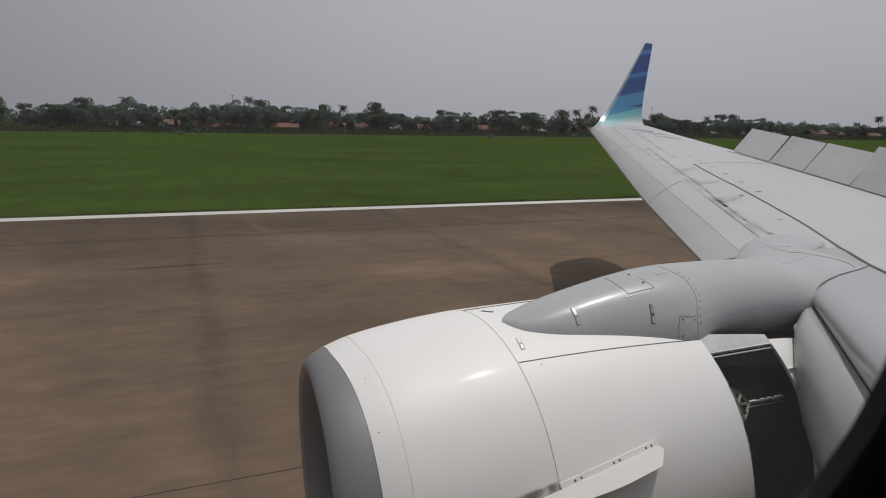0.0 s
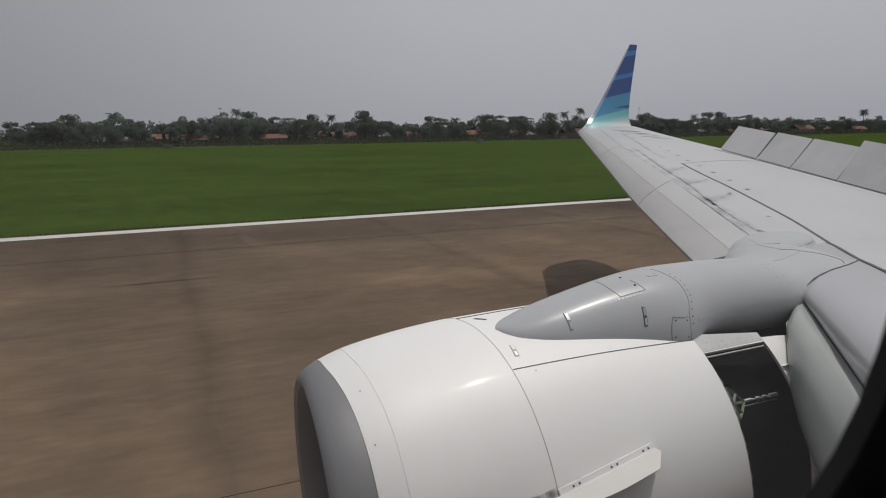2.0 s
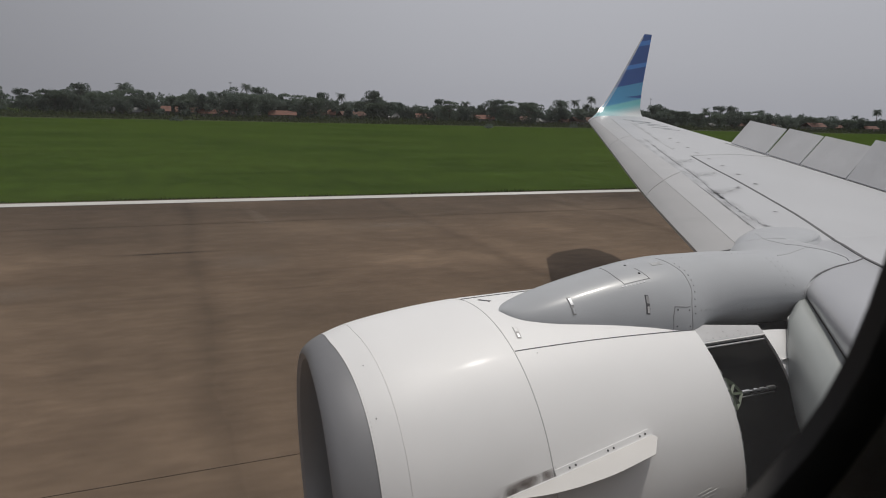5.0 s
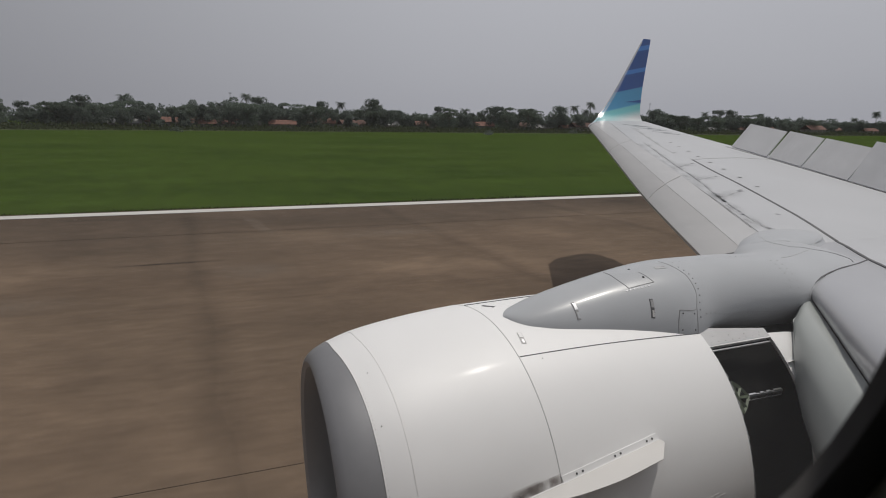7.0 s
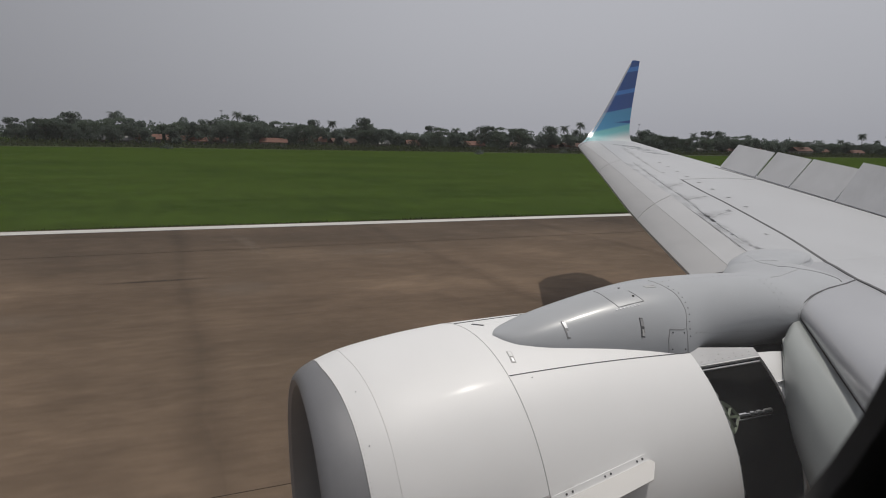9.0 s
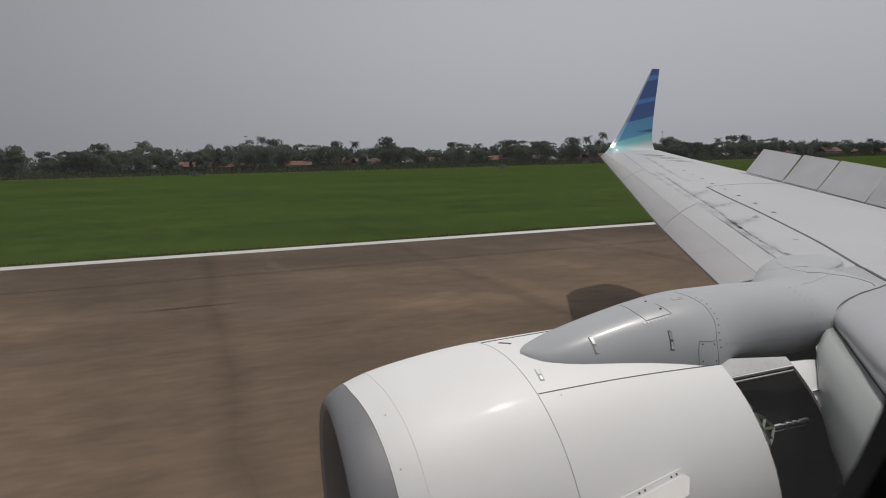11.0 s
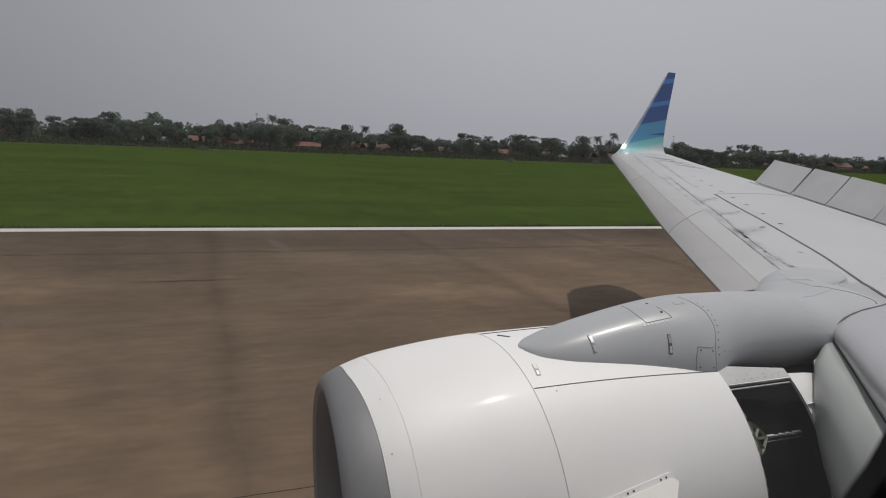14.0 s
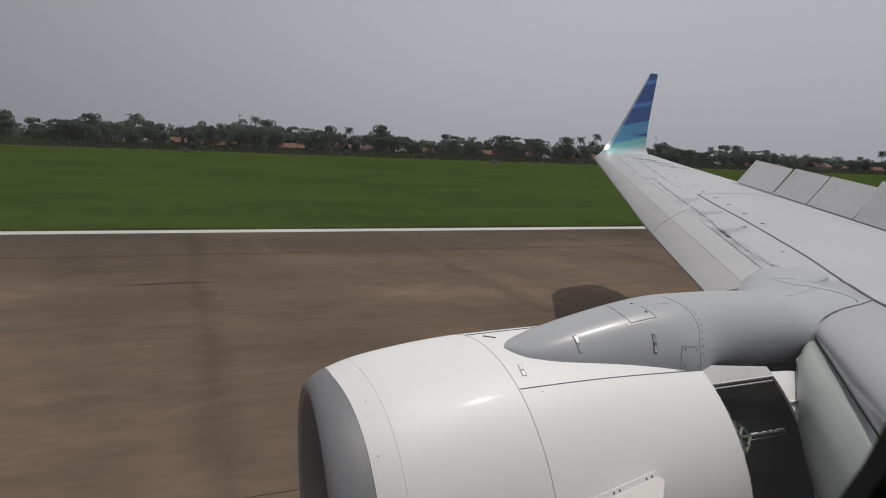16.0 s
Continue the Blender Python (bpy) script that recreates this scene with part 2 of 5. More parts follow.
def curve(keys, x):
    """Smooth interpolation through (x, value) keys."""
    xs, ys = [k[0] for k in keys], [k[1] for k in keys]
    if x <= xs[0]:
        return ys[0]
    if x >= xs[-1]:
        return ys[-1]
    i = max(k for k in range(len(xs) - 1) if xs[k] <= x)

    def slope(k):
        if k == 0:
            return (ys[1] - ys[0]) / (xs[1] - xs[0])
        if k == len(xs) - 1:
            return (ys[-1] - ys[-2]) / (xs[-1] - xs[-2])
        a, b = (ys[k] - ys[k - 1]) / (xs[k] - xs[k - 1]), (ys[k + 1] - ys[k]) / (xs[k + 1] - xs[k])
        return 0 if a * b <= 0 else 2 * a * b / (a + b)
    h = xs[i + 1] - xs[i]
    t = (x - xs[i]) / h
    return ((2 * t**3 - 3 * t**2 + 1) * ys[i] + (t**3 - 2 * t**2 + t) * h * slope(i)
            + (-2 * t**3 + 3 * t**2) * ys[i + 1] + (t**3 - t**2) * h * slope(i + 1))

# ---------------- ground ----------------
LINE_Y = 29.2
SLAB, SKEW, JOINT_X = 7.5, 0.09, 1.7     # slab length, slant of the joints, one joint


def streak_mat(name, base, tint, dark, bumps, slabs=0.0, marks=False, patches=False, edge=None):
    """Ground with long streaks along the runway and broad blotches."""
    m = bpy.data.materials.new(name)
    m.use_nodes = True
    n, l = m.node_tree.nodes, m.node_tree.links
    b = n["Principled BSDF"]
    b.inputs["Roughness"].default_value = 0.9
    b.inputs["Specular IOR Level"].default_value = 0.0 if patches else 0.06
    co = n.new("ShaderNodeNewGeometry")

    def noise_of(stretch, scale, detail=4):
        mp = n.new("ShaderNodeMapping")
        mp.inputs["Scale"].default_value = stretch
        l.new(co.outputs["Position"], mp.inputs["Vector"])
        t = n.new("ShaderNodeTexNoise")
        t.inputs["Scale"].default_value, t.inputs["Detail"].default_value = scale, detail
        l.new(mp.outputs[0], t.inputs["Vector"])
        return t.outputs[0]

    def ramp(value, lo, hi, a, z):
        r = n.new("ShaderNodeMapRange")
        r.inputs[1].default_value, r.inputs[2].default_value, r.inputs[3].default_value, r.inputs[4].default_value = lo, hi, a, z
        l.new(value, r.inputs[0])
        return r.outputs[0]

    def times(p, q):
        t = n.new("ShaderNodeMath")
        t.operation = "MULTIPLY"
        l.new(p, t.inputs[0])
        l.new(q, t.inputs[1])
        return t.outputs[0]
    mx = n.new("ShaderNodeMix")
    mx.data_type = "RGBA"
    mx.inputs[6].default_value, mx.inputs[7].default_value = (*base, 1), (*tint, 1)
    l.new(ramp(noise_of((0.45, 0.8, 1), bumps[0], 5), 0.36, 0.64, 0, 1), mx.inputs[0])
    last = mx.outputs[2]
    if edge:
        # outer lane darker, with a ragged border; partly shade put into the colour
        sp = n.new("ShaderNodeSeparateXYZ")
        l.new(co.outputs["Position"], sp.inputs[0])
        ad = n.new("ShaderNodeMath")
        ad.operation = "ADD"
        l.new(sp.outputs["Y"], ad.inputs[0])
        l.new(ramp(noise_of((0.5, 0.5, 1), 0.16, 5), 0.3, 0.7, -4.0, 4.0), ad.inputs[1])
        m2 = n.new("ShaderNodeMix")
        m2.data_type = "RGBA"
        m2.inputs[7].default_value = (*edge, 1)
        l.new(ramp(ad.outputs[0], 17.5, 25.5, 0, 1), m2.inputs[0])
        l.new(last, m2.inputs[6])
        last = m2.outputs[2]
    tone = times(ramp(noise_of((0.3, 1.0, 1), bumps[1]), 0.3, 0.7, 1 - dark * 0.6, 1 + dark * 0.6),
                 ramp(noise_of((0.6, 0.9, 1), bumps[2], 6), 0.32, 0.68, 1 - dark * 1.3, 1 + dark * 1.3))
    tone = times(tone, ramp(noise_of((0.35, 1.8, 1), bumps[3], 6), 0.3, 0.7, 1 - dark * 0.5, 1 + dark * 0.5))
    if marks:
        # pale spills, dark scuffs along the way, broad bands across it
        tone = times(tone, ramp(noise_of((0.45, 0.45, 1), 0.42, 5), 0.56, 0.74, 1.0, 1.38))
        tone = times(tone, ramp(noise_of((0.30, 0.55, 1), 0.20, 4), 0.50, 0.70, 1.0, 0.74))
        tone = times(tone, ramp(noise_of((0.22, 1.6, 1), 0.55, 4), 0.60, 0.78, 1.0, 0.86))
        tone = times(tone, ramp(noise_of((1.1, 0.07, 1), 0.24, 4), 0.36, 0.66, 0.88, 1.14))
        tone = times(tone, ramp(noise_of((1.0, 1.3, 1), 1.3, 6), 0.3, 0.7, 0.90, 1.10))
        tone = times(tone, ramp(noise_of((0.6, 1.6, 1), 4.5, 4), 0.3, 0.7, 0.91, 1.09))
    if marks:
        # the joints across the way are stained dark, and worn pale beside them
        sj = n.new("ShaderNodeSeparateXYZ")
        l.new(co.outputs["Position"], sj.inputs[0])
        sk = n.new("ShaderNodeMath")
        sk.operation = "MULTIPLY_ADD"
        sk.inputs[1].default_value, sk.inputs[2].default_value = -SKEW, SKEW * 14 - JOINT_X + 75.0
        l.new(sj.outputs["Y"], sk.inputs[0])
        sx = n.new("ShaderNodeMath")
        sx.operation = "ADD"
        l.new(sj.outputs["X"], sx.inputs[0])
        l.new(sk.outputs[0], sx.inputs[1])
        wob = n.new("ShaderNodeMath")
        wob.operation = "ADD"
        l.new(sx.outputs[0], wob.inputs[0])
        l.new(ramp(noise_of((0.6, 0.6, 1), 0.5, 4), 0.3, 0.7, -0.16, 0.16), wob.inputs[1])
        away = n.new("ShaderNodeMath")
        away.operation = "PINGPONG"
        away.inputs[1].default_value = SLAB / 2
        l.new(wob.outputs[0], away.inputs[0])
        tone = times(tone, ramp(away.outputs[0], 0.05, 0.42, 0.83, 1.0))
        beside = n.new("ShaderNodeMath")
        beside.operation = "MODULO"
        beside.inputs[1].default_value = SLAB
        l.new(wob.outputs[0], beside.inputs[0])
        tone = times(tone, ramp(beside.outputs[0], 0.45, 1.5, 1.10, 1.0))
        along = n.new("ShaderNodeMath")
        along.operation = "SUBTRACT"
        along.inputs[1].default_value = 23.68
        l.new(sj.outputs["Y"], along.inputs[0])
        gap = n.new("ShaderNodeMath")
        gap.operation = "ABSOLUTE"
        l.new(along.outputs[0], gap.inputs[0])
        tone = times(tone, ramp(gap.outputs[0], 0.05, 0.45, 0.91, 1.0))
    if patches:
        tone = times(tone, ramp(noise_of((0.5, 0.22, 1), 0.30, 6), 0.58, 0.72, 1.0, 0.80))
        tone = times(tone, ramp(noise_of((0.012, 1.0, 1), 0.22, 3), 0.60, 0.68, 1.0, 0.84))
        tone = times(tone, ramp(noise_of((1.0, 0.4, 1), 0.9, 6), 0.32, 0.68, 0.88, 1.12))
    if slabs:
        oi = n.new("ShaderNodeObjectInfo")
        tone = times(tone, ramp(oi.outputs["Random"], 0, 1, 1 - slabs, 1 + slabs))
    sc = n.new("ShaderNodeVectorMath")
    sc.operation = "SCALE"
    l.new(last, sc.inputs[0])
    l.new(tone, sc.inputs["Scale"])
    l.new(sc.outputs[0], b.inputs["Base Color"])
    return m


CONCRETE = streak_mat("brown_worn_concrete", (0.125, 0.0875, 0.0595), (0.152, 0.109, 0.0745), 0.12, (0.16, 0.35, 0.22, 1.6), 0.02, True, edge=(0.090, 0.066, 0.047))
GRASSM = streak_mat("mown_grass", (0.0345, 0.060, 0.008), (0.0455, 0.073, 0.011), 0.09, (0.07, 0.14, 0.20, 1.1), patches=True)

bm = bmesh.new()
bmesh.ops.create_grid(bm, x_segments=40, y_segments=40, size=2400)
for v in bm.verts:
    v.co.z = -0.05
tagged(part("ground", bm, GRASSM), "flat green mown grass airfield", "grass", kind="structure")

# runway bed under the slabs
bm = bmesh.new()
box(bm, (60, 4.03, -0.03), (700, 52.66, 0.036))
runway = tagged(part("runway", bm, SEAM), "brown worn concrete runway with joints", "runway", kind="structure")
bm = bmesh.new()
box(bm, (60, LINE_Y + 0.48, 0.006), (700, 0.90, 0.008))
tagged(part("edge_line", bm, PAINT), "white painted runway edge line", "road marking", kind="structure")

# ---------------- aircraft ----------------
plane = empty("airliner", "white twin-engined airliner on the runway, flaps and spoilers out", "aircraft")
plane.matrix_basis = LEAN


def axis(x):
    return 3.640 + 0.0085 * x, 1.475 + 0.0059 * x


RKEYS = [(1.037, 0.965), (1.17, 0.992), (1.5, 1.016), (1.8, 1.0335), (1.886, 1.0382), (1.9, 1.0386), (2.5, 1.047), (3.12, 1.044)]


def nac(x, th, r=None, lift=0.0, tilt=1.3):
    """A point of the nacelle: th degrees from the top towards the cabin."""
    if r is None:
        r = curve(RKEYS, x)
    # the inlet droops: less radius over the crown and the far side towards the front
    tn = (th + 180) % 360 - 180
    g = min(1, max(0, (45 - tn) / 45)) if tn > -150 else 0
    w = min(1, max(0, (1.85 - x) / 0.8))
    r += lift - 0.051 * g * g * (3 - 2 * g) * w * w
    a = radians(th)
    y, z = axis(x)
    far = 0.13 * r * max(0, -math.sin(a)) * w     # the inlet's plane is canted on the far side
    return Vector((x + far + math.tan(radians(tilt)) * r * math.cos(a), y - r * math.sin(a), z + r * math.cos(a)))


def nac_n(th):
    a = radians(th)
    return Vector((0, -math.sin(a), math.cos(a)))


def revolve(bm, profile, a0=0, a1=360, n=96):
    """Profile of (x, r), turned about the engine's axis."""
    full = abs(a1 - a0) >= 360
    rows = [[nac(x, a0 + (a1 - a0) * k / n, r) for x, r in profile] for k in range(n if full else n + 1)]
    return sheet(bm, rows, close_v=full)


bm = bmesh.new()
outer = [(x, curve(RKEYS, x)) for x in np.linspace(1.886, 3.10, 14)]
revolve(bm, [(1.886, 1.0)] + outer + [(3.10, 0.99), (1.95, 0.99)])
nacelle = part("engine_nacelle", bm, WHITE, plane, "glossy white fan cowl of the engine")

bm = bmesh.new()
outer = [(x, curve(RKEYS, x)) for x in np.linspace(1.037, 1.882, 12)]
revolve(bm, outer + [(1.882, 0.99), (1.2, 0.93), (1.037, 0.93)])
part("inlet_cowl", bm, WHITE, nacelle)
LIP = [  # along the axis, radius, cant of the plane: share of the front's cant
    (1.90, 0.77, 0.0), (1.5, 0.75, 0.0), (1.3, 0.752, 0.3), (1.15, 0.765, 0.7), (1.05, 0.79, 0.9), (0.995, 0.82, 1.0), (0.979, 0.853, 1.0),
    (0.984, 0.876, 0.95), (0.998, 0.902, 0.8), (1.012, 0.925, 0.6), (1.025, 0.947, 0.3), (1.036, 0.9638, 0.0)]
bm = bmesh.new()
rows = []
for k in range(96):
    a = 360 * k / 96 - 180
    row = []
    for x, r, c in LIP:
        p = nac(x, a, r, tilt=1.3 - 4.3 * c)
        p.x -= math.tan(radians(8.0 * c)) * r * max(0, math.sin(radians(a)))
        p.z += 0.019 * c
        row.append(p)
    rows.append(row)
sheet(bm, rows, close_v=True)
part("inlet_lip", bm, LIPM, nacelle, "bare grey metal inlet lip")
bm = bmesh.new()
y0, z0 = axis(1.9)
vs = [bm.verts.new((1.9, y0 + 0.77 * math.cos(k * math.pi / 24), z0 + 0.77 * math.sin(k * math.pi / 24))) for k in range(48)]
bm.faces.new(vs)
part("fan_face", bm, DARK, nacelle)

# joints of the cowls
for nm, x, w, m, proud in (("cowl_joint", 1.884, 0.0028, JOINT, 0.0015), ("inlet_seam", 1.17, 0.0022, FAINT, 0.0003), ("lip_joint", 1.036, 0.003, FAINT, 0.0015)):
    bm = bmesh.new()
    strip(bm, [nac(x, a) for a in range(-110, 181, 3)], [nac_n(a) for a in range(-110, 181, 3)], w, proud)
    part(nm, bm, m, nacelle)
bm = bmesh.new()
xs = np.linspace(1.89, 3.10, 16)
strip(bm, [nac(x, 29.6 + 1.9 * ((x - 1.89) / 1.21) ** 2) for x in xs], [nac_n(30)] * 16, 0.0055, 0.0015)
part("cowl_split", bm, SEAM, nacelle)
bm = bmesh.new()
xs = np.linspace(1.89, 2.6, 10)
strip(bm, [nac(x, -7.5 - 1.5 * (x - 1.89)) for x in xs], [nac_n(-8)] * 10, 0.012, 0.003)
part("cowl_split", bm, SEAM, nacelle)

# opened thrust reverser: cascades, beam, actuator, shifted sleeve
bm = bmesh.new()
revolve(bm, [(3.06, 0.875), (4.1, 0.875), (4.1, 0.84), (3.06, 0.84)])
part("cascade", bm, DARK, nacelle, "dark open thrust reverser cascades")
for k in range(0, 120, 6):
    bm = bmesh.new()
    strip(bm, [nac(x, 25 + k, 0.875) for x in (3.08, 3.3, 3.5, 3.69)], [nac_n(25 + k)] * 4, 0.006, 0.0006)
    part("vane", bm, DARK, nacelle, smooth=0)
for x in np.linspace(3.14, 3.67, 9):
    bm = bmesh.new()
    strip(bm, [nac(x, a, 0.875) for a in range(20, 150, 6)], [nac_n(a) for a in range(20, 150, 6)], 0.004, 0.0006)
    part("vane", bm, DARK, nacelle, smooth=0)
bm = bmesh.new()
prof = [(3.60, 1.035), (3.75, 1.02), (3.9, 0.99), (4.4, 0.92), (5.0, 0.80), (5.0, 0.78), (3.9, 0.95), (3.62, 1.0)]
rows = [[nac(x, 35.2 + (322 - 35.2) * k / 72, r) for x, r in prof] for k in range(73)]
sheet(bm, rows, close_u=True)
part("reverser_sleeve", bm, WHITE, nacelle, "white translating sleeve slid aft")
bm = bmesh.new()
rows = [[nac(x, a, r, tilt=0) for a in np.linspace(a0, 36.6, 8)] for x, r, a0 in ((3.06, 1.038, 28.3), (3.62, 1.036, 33.0))]
low = [[nac(x, a, r, tilt=0) for a in np.linspace(a0, 36.6, 8)] for x, r, a0 in ((3.62, 1.0, 33.0), (3.06, 1.0, 28.3))]
sheet(bm, rows + low, close_v=True)
part("hinge_beam", bm, BEAM, nacelle, "pale grey riveted hinge beam")
rivets_at = [(3.16 + 0.055 * k, 35.5) for k in range(8)] + [(3.2 + 0.12 * k, 33.2 + 0.4 * k) for k in range(4)]
for x, a in rivets_at:
    bm = bmesh.new()
    q = nac(x, a, 1.038 - 0.0036 * (x - 3.06), tilt=0)
    tube(bm, [q - nac_n(a) * 0.004, q + nac_n(a) * 0.001], 0.004, 7)
    part("rivet", bm, STAIN, nacelle)
bm = bmesh.new()
strip(bm, [nac(x, 36.8, 1.03, tilt=0) for x in np.linspace(3.12, 3.62, 5)], [nac_n(35)] * 5, 0.007, 0.006)
part("beam_edge", bm, WHITE, nacelle)
bm = bmesh.new()
strip(bm, [nac(x, 37.9, 1.012, tilt=0) for x in np.linspace(3.12, 3.62, 5)], [nac_n(35)] * 5, 0.006, 0.006)
part("beam_edge", bm, WHITE, nacelle)
bm = bmesh.new()
tube(bm, [nac(3.23, 54.6, 0.985), nac(3.54, 54.8, 0.965)], 0.009)
for x, w in ((3.25, 0.06), (3.345, 0.03), (3.40, 0.035), (3.46, 0.07)):
    tube(bm, [nac(x, 54.6, 0.985 - 0.065 * (x - 3.23)), nac(x + w, 54.6, 0.985 - 0.065 * (x + w - 3.23))], 0.014)
tube(bm, [nac(3.24, 56.0, 0.98), nac(3.53, 56.1, 0.96)], 0.004, 6)
part("actuator_rod", bm, STEEL, nacelle, "bright steel actuator rod")
BR = {"a": (3.13, 49.6, 1.022), "b": (3.136, 59.6, 1.022), "c": (3.245, 54.7, 0.99), "d": (3.20, 51.6, 1.0), "e": (3.19, 58.0, 1.0), "f": (3.135, 54.6, 1.02)}
bm = bmesh.new()
for p, q in ("ab", "ad", "dc", "ce", "eb", "fc", "fd", "fe"):
    ends = [nac(*BR[k]) for k in (p, q)]
    mid = [ends[0].lerp(ends[1], t) for t in (0, 0.5, 1)]
    strip(bm, mid, [Vector((-0.55, -0.7, 0.45))] * 3, 0.020 if p == "a" else 0.015, 0.006, 0.006)
part("actuator_bracket", bm, PRIMER, nacelle, "green primed triangular bracket", smooth=0)
# ragged seal along the cowl's rear edge
erng = random.Random(8)
bm = bmesh.new()
angs = np.arange(33.5, 118, 0.9)
tube(bm, [nac(3.112 + erng.uniform(-0.002, 0.011), a, 1.027 + erng.uniform(-0.006, 0.004)) for a in angs], [erng.uniform(0.004, 0.008) for a in angs], 5)
part("edge_seal", bm, STAIN, nacelle, "worn grey seal", smooth=0)

bm = bmesh.new()
rows = []
for t in np.linspace(0, 1, 8):
    q = nac(3.605 + 0.10 * t, 47 - 1 * t, 1.034 - 0.03 * t)
    h = 0.004 + 0.03 * math.sin(math.pi * (0.1 + 0.85 * t))
    n = nac_n(60)
    rows.append([q + Vector((0, 0, 0.004)), q + n * h, q - Vector((0, 0, 0.006))])
sheet(bm, rows, close_u=True)
part("sleeve_fin", bm, WHITE, nacelle)

# strake (nacelle chine)
SK = [(0, 0.004), (0.1, 0.045), (0.22, 0.095), (0.43, 0.148), (0.64, 0.172), (0.86, 0.170), (0.93, 0.170)]
def strake():
    bm = bmesh.new()
    rows = []
    for t in list(np.linspace(0, 0.86, 16)) + [0.87, 0.93, 0.985, 1.0]:
        x, th = 1.588 + 0.91 * t, 69.8 - 8.2 * t
        h = curve(SK, t) if t <= 0.86 else 0.170 - 0.9 * (t - 0.86)
        base = nac(x, th)
        out = Vector((0, -math.sin(radians(th + 22)), math.cos(radians(th + 22))))
        up = Vector((0, -math.sin(radians(th - 68)), math.cos(radians(th - 68)))) * 0.007
        tip = base + out * max(h, 0.004)
        rows.append([base - out * 0.02 + up, tip + up * 0.25, tip - up * 0.25, base - out * 0.02 - up])
    vs = sheet(bm, rows, close_u=True)
    bm.faces.new(vs[0])
    bm.faces.new(vs[-1][::-1])
    part("strake", bm, FIN, nacelle, "thin strake fin, greyed as if less sunlit")
    # thin white strip along the root: an edge highlight modelled as a part
    bm = bmesh.new()
    tt = np.linspace(0.03, 0.995, 14)
    tube(bm, [nac(1.588 + 0.91 * t, 69.6 - 8.2 * t, lift=0.006) for t in tt], 0.004, 6)
    part("strake_glint", bm, WHITE, nacelle)
    bm = bmesh.new()
    tt = np.linspace(0.33, 0.99, 10)
    strip(bm, [nac(1.588 + 0.91 * t, 68.8 - 8.2 * t) for t in tt], [nac_n(67 - 8 * t) for t in tt], 0.036, 0.006)
    part("strake_flange", bm, WHITE, nacelle)
    for t in (0.42, 0.46, 0.68, 0.72, 0.91, 0.95):
        bm = bmesh.new()
        n = nac_n(67 - 8 * t)
        q = nac(1.588 + 0.91 * t, 68.7 - 8.2 * t)
        tube(bm, [q + n * 0.004, q + n * 0.008], 0.006, 8)
        part("bolt", bm, SEAM, nacelle)
strake()


# pylon fairing and strut, one smooth body
PYL_FRONT = [  # x, centre y, half width, top, widest height, bottom
    (2.0, 3.485, 0.015, 2.512, 2.47, 2.43), (2.015, 3.487, 0.065, 2.522, 2.46, 2.42), (2.045, 3.492, 0.118, 2.533, 2.45, 2.41), (2.1, 3.50, 0.165, 2.549, 2.445, 2.40), (2.28, 3.512, 0.238, 2.599, 2.425, 2.36),
    (2.62, 3.522, 0.312, 2.672, 2.385, 2.33), (2.85, 3.525, 0.362, 2.712, 2.355, 2.29), (3.08, 3.528, 0.410, 2.739, 2.335, 2.25), (3.16, 3.53, 0.395, 2.744, 2.38, 2.285), (3.32, 3.53, 0.345, 2.748, 2.438, 2.285)]
PYL = PYL_FRONT + [
    (3.6, 3.53, 0.312, 2.748, 2.475, 2.255), (3.9, 3.54, 0.305, 2.734, 2.47, 2.215), (4.15, 3.60, 0.365, 2.716, 2.435, 2.205), (4.45, 3.75, 0.475, 2.692, 2.41, 2.21), (4.85, 3.98, 0.60, 2.674, 2.455, 2.21),
    (5.13, 4.12, 0.69, 2.655, 2.45, 2.22), (5.35, 4.22, 0.70, 2.585, 2.40, 2.24), (5.7, 4.4, 0.60, 2.50, 2.36, 2.25), (6.3, 4.7, 0.40, 2.44, 2.34, 2.25)]


CAP_X, CAP_Y = 5.46, 4.58     # middle of the rounded cap


def blend(a, b, k=0.11):
    """The higher of two heights, with a soft fillet."""
    h = max(k - abs(a - b), 0)
    return max(a, b) + h * h / (4 * k)


def cap_z(x, y):
    """Height of the rounded cap where the slat ends at the strut."""
    dx, dy = x - CAP_X, y - CAP_Y
    u, v = (0.95 * dx + 0.31 * dy) / 0.62, (0.95 * dy - 0.31 * dx) / 0.28
    r = math.hypot(u, v)
    f = min(1, max(0, (0.2 - u) / 0.9))
    deep = 0.055 + 0.145 * f * f * (3 - 2 * f)
    drop = deep * (1 - math.sqrt(max(0, 1 - r**3.2))) if r < 1 else deep + 0.6 * (r - 1)
    return 2.648 + 0.02 * (y - 4.5) - drop


def pyl_keys(x):
    return [curve([(k[0], k[i]) for k in PYL], x) for i in (1, 2, 3, 4, 5)]


def pyl_top(x, y):
    cy, w, zt, zm, zb = pyl_keys(x)
    f = (y - cy) / w
    return zm + (zt - zm) * math.sqrt(1 - f * f) if abs(f) < 1 else zm - 0.6 * (abs(f) - 1)


def pyl(x, a, lift=0.0):
    """Strut point: a degrees from the crown towards the cabin."""
    cy, w, zt, zm, zb = pyl_keys(x)
    ca, sa = math.cos(radians(a)), math.sin(radians(a))
    p = Vector((x, cy - (w + lift) * sa, zm + ((zt - zm if ca > 0 else zm - zb) + lift) * ca))
    if ca > 0.1 and x > 4.2:
        p.z = blend(p.z, cap_z(p.x, p.y) + lift)
    return p


